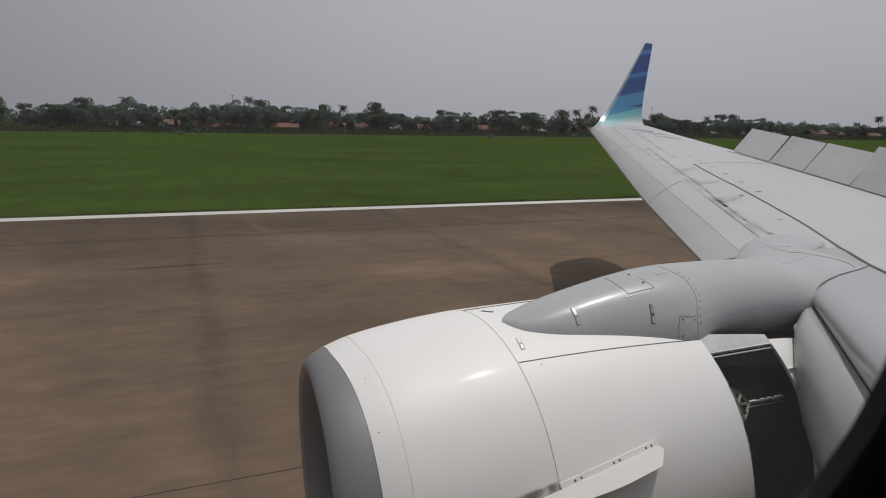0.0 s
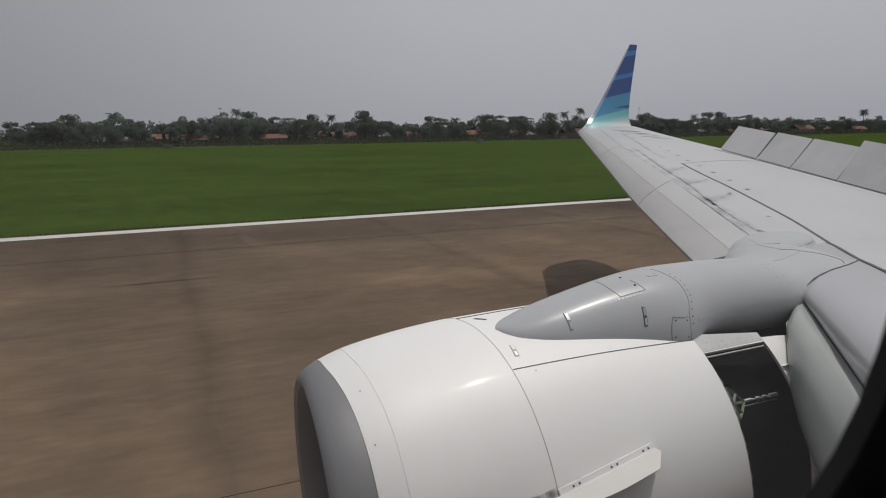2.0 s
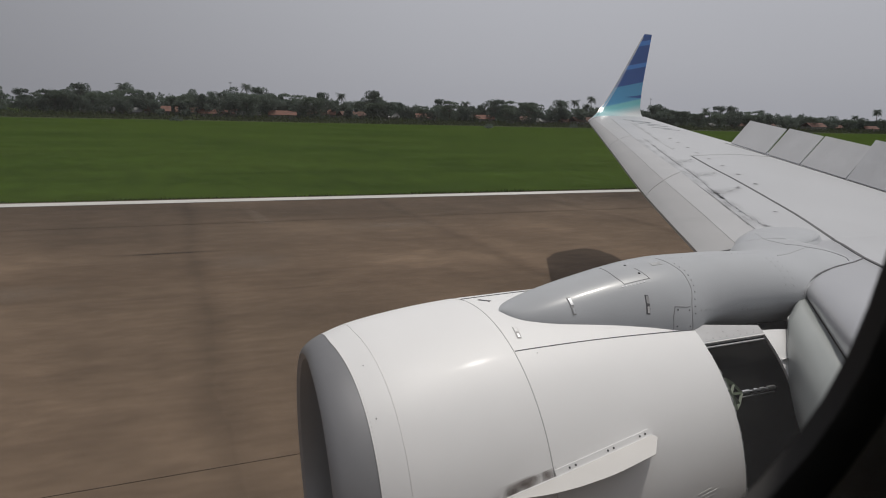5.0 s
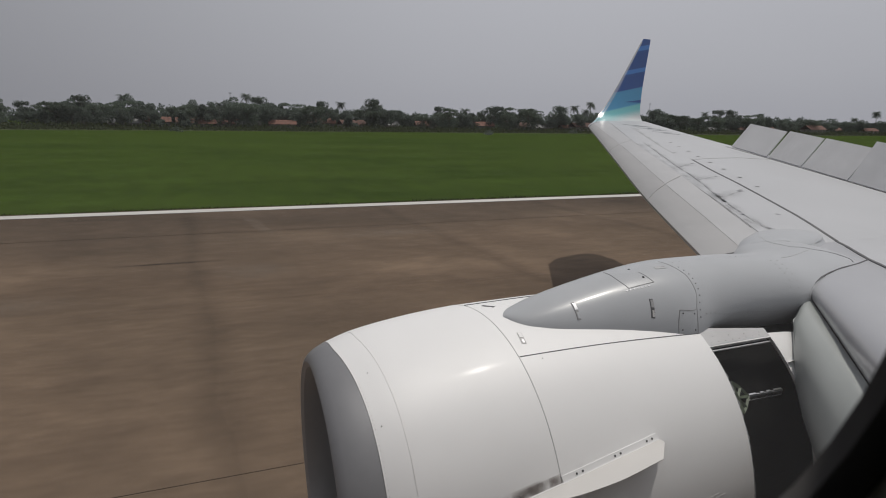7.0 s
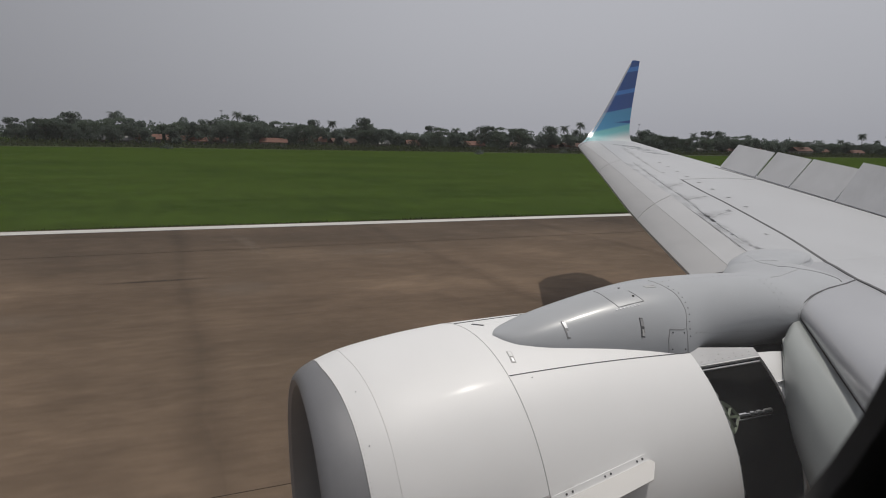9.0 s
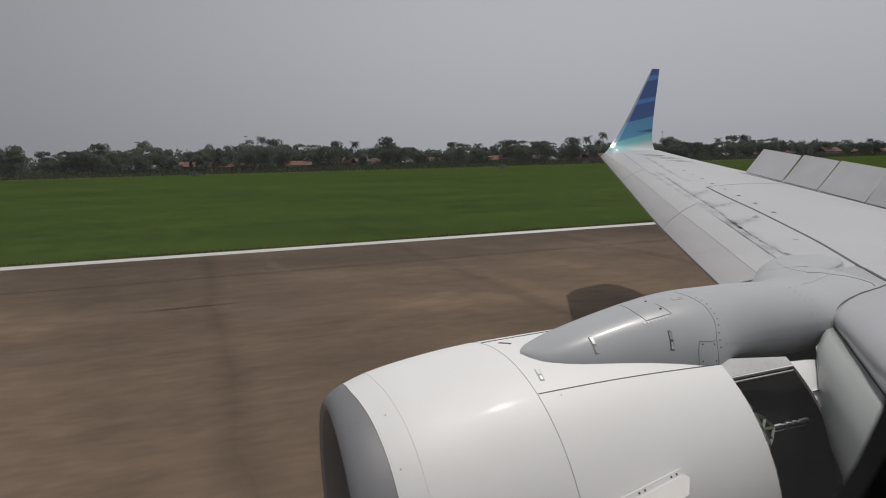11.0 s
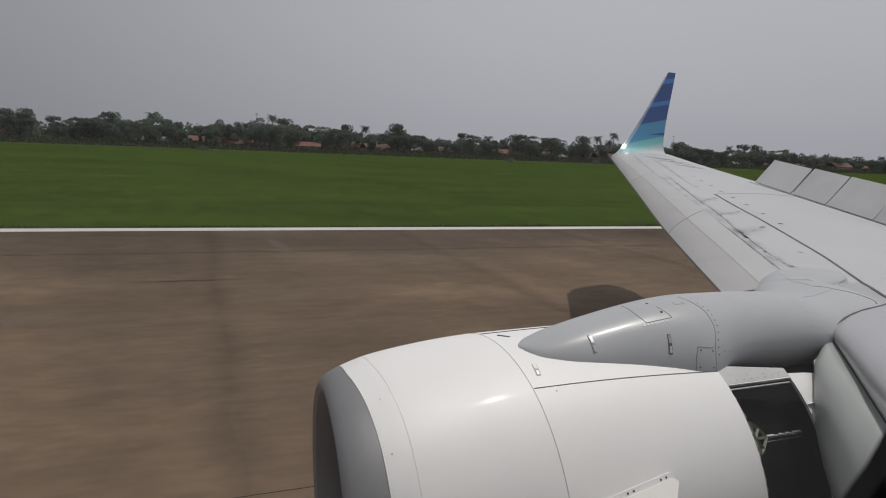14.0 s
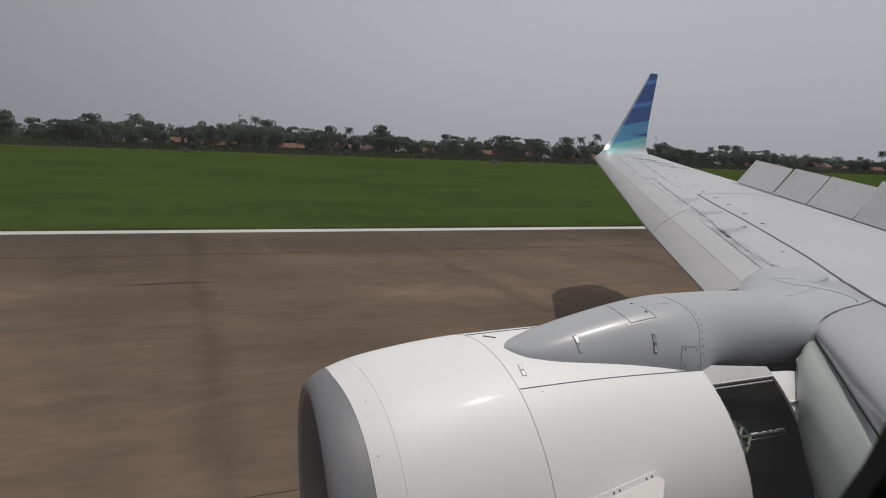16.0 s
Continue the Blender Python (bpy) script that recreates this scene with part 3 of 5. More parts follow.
def pyl_n(x, a):
    w, zt, zm = (curve([(k[0], k[i]) for k in PYL], x) for i in (2, 3, 4))
    return Vector((-0.1 if x < 3 else 0, -math.sin(radians(a)) / w, math.cos(radians(a)) / (zt - zm))).normalized()


def pyl_line(name, keys, width, m):
    """A thin line over the strut through (x, a)."""
    tt = np.linspace(0, 1, 22)
    n = len(keys) - 1
    xs_ = [curve([(i / n, k[0]) for i, k in enumerate(keys)], t) for t in tt]
    as_ = [curve([(i / n, k[1]) for i, k in enumerate(keys)], t) for t in tt]
    bm = bmesh.new()
    strip(bm, [pyl(x, a) for x, a in zip(xs_, as_)], [pyl_n(x, a) for x, a in zip(xs_, as_)], width, 0.0015)
    return part(name, bm, m, pylon)


bm = bmesh.new()
st = [2.0, 2.004, 2.009, 2.015, 2.022, 2.032, 2.045, 2.06, 2.08, 2.1, 2.14, 2.2, 2.28, 2.38, 2.5, 2.62, 2.75, 2.85, 2.95, 3.03, 3.08, 3.12, 3.16, 3.22, 3.28, 3.36, 3.46] + list(np.linspace(3.6, 6.3, 30))
vs = sheet(bm, [[pyl(x, a) for a in range(0, 360, 5)] for x in st], close_u=True)
bm.faces.new(vs[0])
bm.faces.new(vs[-1][::-1])
pylon = part("pylon", bm, GREY, plane, "light grey engine pylon fairing")

# filler under the strut, coloured dark for the shade in the gap
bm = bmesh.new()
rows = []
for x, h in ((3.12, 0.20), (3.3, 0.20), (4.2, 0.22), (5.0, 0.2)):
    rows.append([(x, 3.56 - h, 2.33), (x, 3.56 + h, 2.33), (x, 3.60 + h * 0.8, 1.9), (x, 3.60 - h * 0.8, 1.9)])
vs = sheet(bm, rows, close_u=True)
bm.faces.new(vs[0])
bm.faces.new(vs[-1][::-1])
part("strut_root", bm, SEAM, pylon, "strut root behind the cowl, dark as the shade there", smooth=0)
def rivets(name, pts, normals, r, m, parent):
    """Flush fasteners: single parts where they are few, one joined row where they are many."""
    few = len(pts) <= 8
    bm = bmesh.new()
    for q, n in zip(pts, normals):
        n = Vector(n).normalized()
        tube(bm, [q - n * 0.003, q + n * 0.0015], r, 7)
        if few:
            part(name, bm, m, parent)
            bm = bmesh.new()
    if few:
        bm.free()
    else:
        tagged(part(name, bm, m, parent), kind="stuff")


def latch(parent, pts, normals, recess, keeper, handle):
    """A flush latch along five points: recess, keeper and handle."""
    bm = bmesh.new()
    strip(bm, pts, normals, 0.027, 0.0012)
    part("latch", bm, recess, parent)
    bm = bmesh.new()
    strip(bm, [pts[0].lerp(pts[1], 0.2), pts[1], pts[2].lerp(pts[1], 0.2)], normals[0:3], 0.019, 0.003)
    part("keeper", bm, keeper, parent)
    bm = bmesh.new()
    strip(bm, [pts[2].lerp(pts[3], 0.4), pts[3], pts[4].lerp(pts[3], 0.3)], normals[2:], 0.013, 0.003)
    part("handle", bm, handle, parent)


def pyl_latch(x0, a0, x1, a1, bright):
    q = [(x0 + (x1 - x0) * k / 4, a0 + (a1 - a0) * k / 4) for k in range(5)]
    latch(pylon, [pyl(x, a) for x, a in q], [pyl_n(x, a) for x, a in q], STAIN if bright else SEAM, STEEL if bright else STAIN, GREY if bright else JOINT)


# canted ring seam with its screws
RING = [(3.13, 2), (3.15, 15.1), (3.166, 25.7), (3.178, 33.9), (3.172, 47.8), (3.154, 57), (3.13, 63.8), (3.115, 75.2), (3.11, 84)]
pyl_line("ring_seam", RING, 0.0036, STAIN)
ra = np.linspace(20, 74, 10)
rx = [curve([(a, x) for x, a in RING], a) + 0.028 for a in ra]
rivets("ring_screws", [pyl(x, a) for x, a in zip(rx, ra)], [pyl_n(x, a) for x, a in zip(rx, ra)], 0.0042, SEAM, pylon)
# access panel on the fairing's crown
pyl_line("panel_seam", [(2.744, -6.2), (2.736, 16.1), (2.756, 33.8)], 0.0038, STAIN)
pyl_line("panel_seam", [(2.756, 33.8), (2.847, 32.8), (2.933, 31.9)], 0.0038, STAIN)
pyl_line("panel_seam", [(2.933, 31.9), (2.921, 24.2), (2.905, 14)], 0.003, STAIN)
rivets("panel_hole", [pyl(2.884, 4.4), pyl(2.898, 23.2)], [pyl_n(2.884, 4.4), pyl_n(2.898, 23.2)], 0.008, DARK, pylon)
rivets("panel_screw", [pyl(2.735 + 0.025 * k, 36.5 - 0.25 * k) for k in range(7)], [pyl_n(2.8, 36)] * 7, 0.006, STEEL, pylon)
pyl_latch(2.385, 35.4, 2.378, 64.2, True)
pyl_latch(2.854, 49.5, 2.83, 68.5, False)
pyl_line("vent_slot", [(3.03, 13.3), (3.07, 14), (3.10, 14.7)], 0.034, SMUDGE)
pyl_line("vent_slit", [(3.075, 13.5), (3.10, 14)], 0.014, STAIN)
# square cover where fairing, strut and cowl meet
pyl_line("cover_seam", [(3.117, 64.5), (3.06, 63), (3.006, 61.9)], 0.004, STAIN)
pyl_line("cover_seam", [(3.006, 61.9), (2.982, 71.9), (2.975, 82)], 0.004, STAIN)
rivets("cover_screw", [pyl(3.02, 65), pyl(3.10, 67), pyl(3.0, 79), pyl(3.09, 80)], [pyl_n(3.05, 65)] * 4, 0.005, SEAM, pylon)
# rows of rivets on the strut
low = [(3.2 + 0.045 * k, curve([(3.195, 75), (3.526, 97), (3.9, 104)], 3.2 + 0.045 * k)) for k in range(17)]
rivets("strut_rivets", [pyl(x, a) for x, a in low], [pyl_n(x, a) for x, a in low], 0.0045, STAIN, pylon)
top = [(3.2 + 0.055 * k, 9.5) for k in range(15)]
rivets("strut_rivets", [pyl(x, a) for x, a in top], [pyl_n(x, a) for x, a in top], 0.0036, SMUDGE, pylon)
mid = [(curve([(39, 4.009), (48, 4.022), (58, 4.029), (68, 4.015)], a) + d, a) for a in (24, 32, 40, 48, 58, 68) for d in (0.0, 0.075)]
rivets("strut_rivets", [pyl(x, a) for x, a in mid], [pyl_n(x, a) for x, a in mid], 0.0042, STAIN, pylon)
# seams over the wing junction
pyl_line("junction_seam", [(4.741, 2.1), (4.859, 10.3), (4.904, 17), (5.0, 25.3), (5.064, 35), (5.09, 43), (5.05, 48)], 0.008, SEAM)

# rounded cap where the slat ends at the strut
def cap_pt(r_, a, lift=0.0):
    u, v = 0.62 * r_ * math.cos(a), 0.28 * r_ * math.sin(a)
    x, y = CAP_X + 0.95 * u - 0.31 * v, CAP_Y + 0.31 * u + 0.95 * v
    return Vector((x, y, blend(cap_z(x, y), pyl_top(x, y)) + 0.001 + lift))


bm = bmesh.new()
sheet(bm, [[cap_pt(1 - (1 - i / 16) ** 1.6, k * math.pi / 32) for k in range(64)] for i in range(17)], close_u=True)
part("strut_cap", bm, GREY, pylon, "rounded cap at the slat's inner end")
def cap_line(pts, width, m_):
    """A thin line over the top of the strut and its cap through (x, y)."""
    n = len(pts) - 1
    q = []
    for t in np.linspace(0, n, 5 * n + 1):
        x, y = (curve([(i, p[c]) for i, p in enumerate(pts)], t) for c in (0, 1))
        q.append(Vector((x, y, max(blend(cap_z(x, y), pyl_top(x, y)), 2.575 + 0.05 * (y - 4.45)))))
    bm = bmesh.new()
    strip(bm, q, [Vector((0, 0, 1))] * len(q), width, 0.002)
    part("cap_seam", bm, m_, pylon)


cap_line([(5.145, 4.558), (5.0, 4.34), (4.853, 4.152), (4.785, 4.01), (4.763, 3.92)], 0.004, SMUDGE)
cap_line([(6.02, 4.70), (6.03, 4.66), (5.983, 4.601), (5.644, 4.367), (5.35, 4.19), (5.18, 4.075)], 0.005, SMUDGE)
cap_line([(4.19, 3.493), (4.36, 3.565), (4.538, 3.653), (4.72, 3.74), (4.87, 3.815)], 0.004, SMUDGE)
# small fittings on the cowls
latch(nacelle, [nac(1.977 - 0.004 * k, 19.7 + 1.3 * k) for k in range(5)], [nac_n(19.7 + 1.3 * k) for k in range(5)], JOINT, WHITE, STEEL)
bm = bmesh.new()
strip(bm, [nac(1.965, -3.0), nac(2.01, 0.5)], [nac_n(-1)] * 2, 0.022, 0.002)
part("drain_slot", bm, SEAM, nacelle)
rivets("lip_rivets", [nac(1.045, a, 0.9665) for a in np.arange(26, 118, 1.5)], [nac_n(a) for a in np.arange(26, 118, 1.5)], 0.0022, JOINT, nacelle)
rivets("cowl_plug", [nac(1.104, 22.6), nac(1.075, 42), nac(2.427, 84.9), nac(2.01, 31.5)], [nac_n(a) for a in (22, 42, 85, 31)], 0.004, STAIN, nacelle)
# stencilled lines that cannot be read
for k in range(5):
    bm = bmesh.new()
    w0, w1 = ((0.30, 0.75), (0.1, 1.0), (0.15, 0.95), (0.0, 0.9), (0.1, 0.75))[k]
    pts = [nac(2.69 + 0.21 * t - 0.012 * k, 80.6 + 1.15 * k - 2.0 * t + 1.0) for t in np.linspace(w0, w1, 5)]
    strip(bm, pts, [nac_n(82)] * 5, 0.007, 0.0008, 0.002)
    part("stencil_line", bm, FAINT, nacelle)
# grime ahead of and below the strake
for k, (x0, x1, a0, a1) in enumerate(((1.53, 1.90, 66.5, 71.0), (1.54, 1.78, 67.5, 71.5), (1.56, 2.1, 67.0, 70.5))):
    bm = bmesh.new()
    sheet(bm, [[nac(x0 + (x1 - x0) * u, a0 + (a1 - a0) * v - 9.0 * (x0 + (x1 - x0) * u - 1.588), lift=0.0015 + 0.0006 * k) for v in np.linspace(0, 1, 5)] for u in np.linspace(0, 1, 9)])
    part("grime", bm, RUST, nacelle, smooth=0)

# ---------------- wing ----------------
def le(y):
    """Leading edge (x, z) of the outer wing at y."""
    return 4.53 + 0.619 * (y - 4.6), curve([(3.0, 2.40), (4.6, 2.52), (5.65, 2.59), (7.25, 2.71), (10.1, 3.01), (15.5, 3.58), (17, 3.74)], y)


def crest(y):
    return 10.56 + 0.41 * (y - 9.31)


def plane_z(y):
    return 2.62 + 0.105 * (y - 5)


WINDOW = Vector((0.0, 0.0, 3.575))


def reach(p):
    """The outer wing reaches a little further out than its straight taper."""
    f = min(1, max(0, (p.y - 10.5) / 5.0))
    return WINDOW + (p - WINDOW) * (1 + 0.026 * f * f * (3 - 2 * f))


def upper(y, s):
    """Upper skin at y, s metres behind the leading edge (x, z)."""
    x0, z0 = le(y)
    d = crest(y) - x0
    f = s / d
    zp = plane_z(y)
    rise = zp - z0
    if f > 1:
        f = 1 + (f - 1) / curve([(4, 1.0), (10, 1.0), (13, 0.6), (15.6, 0.26), (17, 0.26)], y)
    h = curve([(0, -rise), (0.03, -rise * 0.62), (0.08, -rise * 0.33), (0.16, -rise * 0.12), (0.35, 0), (0.7, 0.0), (1.0, 0.0), (1.15, -0.05), (1.35, -0.16)], f)
    return reach(Vector((x0 + s, y, zp + h)))


def lower(y, s):
    x0, z0 = le(y)
    d = crest(y) - x0
    f = s / d
    t = curve([(0, 0), (0.03, 0.03), (0.1, 0.07), (0.35, 0.11), (0.8, 0.09), (1.2, 0.06), (1.35, 0.0)], f) * d
    p = upper(y, s)
    k = p.y / y
    z0 = WINDOW.z + (z0 - WINDOW.z) * k
    return Vector((p.x, p.y, min(p.z, z0) - t * 0.75 - 0.005 if f < 0.35 else p.z - t - 0.012))


FR = [0, 0.006, 0.015, 0.03, 0.05, 0.08, 0.12, 0.17, 0.25, 0.35, 0.5, 0.65, 0.8, 0.9, 1.0, 1.08, 1.16, 1.25, 1.35]
def section(y):
    d = crest(y) - le(y)[0]
    g = curve([(4, 1.0), (10, 1.0), (13, 0.6), (15.6, 0.26), (17, 0.26)], y)
    fr = [f if f <= 1 else 1 + (f - 1) * g for f in FR]
    return [upper(y, f * d) for f in fr] + [lower(y, f * d) for f in fr[-2:0:-1]]


bm = bmesh.new()
vs = sheet(bm, [section(y) for y in np.linspace(4.45, 15.6, 36)], close_u=True)
bm.faces.new(vs[0])
bm.faces.new(vs[-1][::-1])
wing = part("wing", bm, WING, plane, "long swept light grey wing")

# inner wing between the pylon and the fuselage
def le_in(y):
    """Seam under the inner leading edge (x, z)."""
    return 4.25 + 0.84 * (y - 3.28), 2.455 + 0.12 * (y - 3.28)


def top_in(y):
    return curve([(0.3, 2.56), (2.2, 2.605), (3.0, 2.612), (3.4, 2.592), (3.8, 2.572), (4.45, 2.56), (4.6, 2.565)], y)


def section_in(y):
    x0, z0 = le_in(y)
    zt = top_in(y)
    r = zt - z0
    pts = [Vector((x0 + dx, y, z0 + r * f)) for dx, f in ((0, 0), (-0.016, 0.10), (-0.020, 0.24), (-0.009, 0.42), (0.024, 0.59), (0.088, 0.745), (0.175, 0.86), (0.31, 0.95), (0.52, 1.0))]
    pts += [Vector((x0 + (9.2 - x0) * f, y, zt + 0.01 * math.sin(f * 3.1))) for f in (0.3, 0.45, 0.6, 0.8)] + [Vector((9.2, y, zt - 0.03))]
    pts += [Vector((x0 + (9.2 - x0) * f, y, zt - g)) for f, g in ((0.9, 0.2), (0.6, 0.5), (0.3, 0.55), (0.15, 0.5), (0.06, r + 0.12), (0.02, r + 0.03))]
    return pts


bm = bmesh.new()
vs = sheet(bm, [section_in(y) for y in np.linspace(0.35, 4.45, 15)], close_u=True)
bm.faces.new(vs[0])
bm.faces.new(vs[-1][::-1])
part("inner_wing", bm, INNER, plane, "smooth grey inner wing with a rounded leading edge")

# sealed edge where the strut skin meets the inner leading edge
bm = bmesh.new()
edge_line = [(4.17, 3.243, 2.468), (4.183, 3.253, 2.495), (4.223, 3.271, 2.526), (4.305, 3.305, 2.554), (4.423, 3.352, 2.571), (4.572, 3.407, 2.58), (4.774, 3.473, 2.585), (5.054, 3.546, 2.585), (5.296, 3.637, 2.582), (5.39, 3.72, 2.58)]
strip(bm, [Vector(q) for q in edge_line], [Vector((-0.3, -0.55, 0.8)).normalized()] * 4 + [Vector((0, -0.2, 1)).normalized()] * 6, 0.010, 0.004)
part("junction_edge", bm, SEAM, pylon)

# slats: one skin each over the nose, with a nose cap
def skin_pt(y, s_, lift=0.0):
    p = upper(y, s_)
    p.z += lift
    return p


def te_s(y):
    return curve([(4.6, 0.80), (6.3, 0.78), (7.8, 0.73), (9.7, 0.65), (11.5, 0.62), (15.3, 0.58)], y)


def crease_s(y):
    return curve([(4.6, 0.43), (5.3, 0.42), (7.3, 0.365), (10.3, 0.30), (15.0, 0.14)], y)


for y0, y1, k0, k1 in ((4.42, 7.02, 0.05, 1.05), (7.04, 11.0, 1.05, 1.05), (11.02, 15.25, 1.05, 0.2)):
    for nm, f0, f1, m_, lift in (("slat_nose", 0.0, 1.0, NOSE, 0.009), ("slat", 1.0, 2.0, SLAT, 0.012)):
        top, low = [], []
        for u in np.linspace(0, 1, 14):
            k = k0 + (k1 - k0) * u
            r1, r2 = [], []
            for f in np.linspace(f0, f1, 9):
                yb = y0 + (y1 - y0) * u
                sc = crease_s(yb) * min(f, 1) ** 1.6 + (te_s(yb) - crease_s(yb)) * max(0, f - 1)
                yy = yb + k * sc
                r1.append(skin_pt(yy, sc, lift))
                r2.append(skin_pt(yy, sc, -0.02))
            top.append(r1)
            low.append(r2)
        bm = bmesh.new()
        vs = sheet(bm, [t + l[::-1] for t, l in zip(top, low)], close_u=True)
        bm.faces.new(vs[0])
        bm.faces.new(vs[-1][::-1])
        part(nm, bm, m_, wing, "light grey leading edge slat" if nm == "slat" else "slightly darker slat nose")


def wing_line(name, pts, w_, m_, lift=0.003, parent=None):
    """A thin line over the wing through (y, s)."""
    bm = bmesh.new()
    n = len(pts)
    tt = np.linspace(0, n - 1, 4 * n)
    q = [skin_pt(curve([(i, k[0]) for i, k in enumerate(pts)], t), curve([(i, k[1]) for i, k in enumerate(pts)], t)) for t in tt]
    strip(bm, q, [Vector((0, -0.1, 1))] * len(q), w_, lift, 0.006)
    return part(name, bm, m_, parent or wing)


wing_line("slat_gap", [(4.9, 0.81), (6.3, 0.79), (7.8, 0.74), (9.7, 0.66), (11.5, 0.63), (15.4, 0.59)], 0.017, STAIN)
wing_line("slat_gap", [(4.9, 0.845), (6.0, 0.835), (7.0, 0.80), (8.2, 0.755)], 0.009, STAIN)
wing_line("tip_seam", [(15.32, 0.0), (15.36, 0.12), (15.4, 0.3), (15.42, 0.55)], 0.03, SEAM)
wing_line("front_spar_gap", [(9.2, 1.395), (8.2, 1.45), (7.2, 1.54), (6.1, 1.60), (5.3, 1.63), (4.47, 1.60)], 0.034, SEAM)
# grey strip on the outer panel edges, painting the faint shadow wedge there
wing_line("panel_edge_shade", [(14.2, 1.06), (12.5, 1.12), (10.5, 1.16), (9.9, 1.20)], 0.012, SMUDGE)
wing_line("tank_seam", [(9.2, 1.40), (9.30, 1.9), (9.32, 2.4), (9.2, 2.8), (9.08, 3.1)], 0.010, STAIN)
wing_line("hinge_gap", [(10.7, 2.735), (9.3, 3.10), (8.25, 3.33), (7.05, 3.60), (6.3, 3.76), (5.0, 4.05)], 0.03, SEAM)
bm = bmesh.new()
inner_gap = [(6.035, 4.46), (5.87, 4.25), (5.42, 3.75), (4.9, 3.16), (4.5, 2.72), (4.0, 2.2), (3.4, 1.6)]
strip(bm, [Vector((x, y, top_in(y) + 0.002)) for x, y in inner_gap], [Vector((0, 0, 1))] * 7, 0.028, 0.006, 0.01)
part("front_spar_gap", bm, SEAM, wing)
bm = bmesh.new()
rows = []
for y in np.linspace(1.6, 4.445, 12):
    x0 = curve(sorted((q[1], q[0]) for q in inner_gap), y) + 0.012
    rows.append([Vector((x, y, top_in(y) + 0.01 * math.sin((x - le_in(y)[0]) / (9.2 - le_in(y)[0]) * 3.1) + 0.004)) for x in np.linspace(x0, 9.15, 10)])
sheet(bm, rows)
part("inner_panel", bm, WING, wing)
for y, s_ in ((11.33, 1.52), (10.73, 1.56), (10.12, 1.60), (9.5, 1.62), (8.89, 1.67), (8.26, 1.71), (7.59, 1.75), (6.92, 1.77)):
    bm = bmesh.new()
    c = skin_pt(y, s_)
    vs = [bm.verts.new(c + Vector((0.038 * math.cos(k * math.pi / 6), 0.028 * math.sin(k * math.pi / 6), 0.004 + 0.003 * math.sin(k * math.pi / 6)))) for k in range(12)]
    bm.faces.new(vs)
    part("tank_plug", bm, SEAM, wing, smooth=0)
# soft grime on the fixed leading edge: smears that follow the ribs and the mid line
layer = iter(range(1000))


def smear(a, b, width, m_):
    """A soft film on the skin from a to b, both (y, s), in a frame of its own."""
    pa, pb = skin_pt(*a), skin_pt(*b)
    along = (pb - pa).normalized()
    across = Vector((0, -0.1, 1)).normalized().cross(along).normalized()
    m = Matrix((along, across, along.cross(across))).transposed().to_4x4()
    m.translation = (pa + pb) / 2
    inv, half = m.inverted(), (pb - pa).length / 2
    lift = 0.003 + 0.0001 * next(layer)
    bm = bmesh.new()
    grid = []
    for u in np.linspace(-1, 1, 9):
        row = []
        for v in np.linspace(-1, 1, 5):
            w = m @ Vector((u * half, v * width / 2, 0))
            row.append(inv @ skin_pt(w.y, w.x - le(w.y)[0], lift))
        grid.append(row)
    sheet(bm, grid)
    ob = part("grime", bm, m_, wing, smooth=0)
    ob.matrix_basis = m


srng = random.Random(5)
MID = [(11.4, 0.86), (9.5, 0.89), (8.6, 0.905), (7.5, 0.945), (6.4, 0.925), (5.6, 0.945), (5.0, 1.0)]
RIBS = [((5.0, 0.96), (5.52, 1.42)), ((6.36, 0.90), (6.74, 1.40)), ((7.5, 0.92), (7.72, 1.36)), ((8.5, 0.88), (8.84, 1.29)), ((9.45, 0.87), (9.98, 1.25)), ((10.6, 0.84), (11.1, 1.18))]
for k, (a, b) in enumerate(RIBS):
    if 0 < k < 4:
        wing_line("rib_line", [a, ((a[0] + b[0]) / 2, (a[1] + b[1]) / 2), b], 0.003, SMUDGE, 0.002)
        smear((a[0] - 0.02, a[1] - 0.12), (b[0] + 0.02, b[1] + 0.03), 0.34, FILM)
for y in np.arange(5.3, 11.2, 0.62):
    s0 = curve([(k[0], k[1]) for k in MID[::-1]], y)
    smear((y - 0.34, s0 + 0.01), (y + 0.34, s0 - 0.01), srng.uniform(0.13, 0.24), FILM)
    smear((y - 0.34, te_s(y) + 0.08), (y + 0.34, te_s(y) + 0.07), srng.uniform(0.09, 0.17), FILM)
for y, s_, ly, ls in ((6.47, 0.94, 0.13, 0.05), (6.70, 1.37, 0.13, 0.08), (6.76, 1.41, 0.08, 0.05), (5.02, 1.03, 0.14, 0.07), (5.50, 1.40, 0.08, 0.06), (7.70, 1.35, 0.08, 0.05),
                      (8.82, 1.27, 0.10, 0.05), (9.96, 1.24, 0.12, 0.05)):
    smear((y + ly / 2, s_ - ly * 0.25), (y - ly / 2, s_ + ly * 0.25), ls * 1.4, GRIME)
# grey films that widen the painted shadow strip on the outer panel edges
for y in np.arange(11.2, 14.2, 0.75):
    smear((y - 0.4, 1.15 - 0.02 * (y - 11)), (y + 0.4, 1.13 - 0.02 * (y - 11)), 0.12, FILM)
for y in np.arange(5.15, 10.4, 0.46):
    s0 = curve([(k[0], k[1]) for k in MID[::-1]], y)
    smear((y - 0.26, s0 + srng.uniform(-0.005, 0.02)), (y + 0.26, s0 + srng.uniform(-0.02, 0.005)), srng.uniform(0.04, 0.07), DUST)
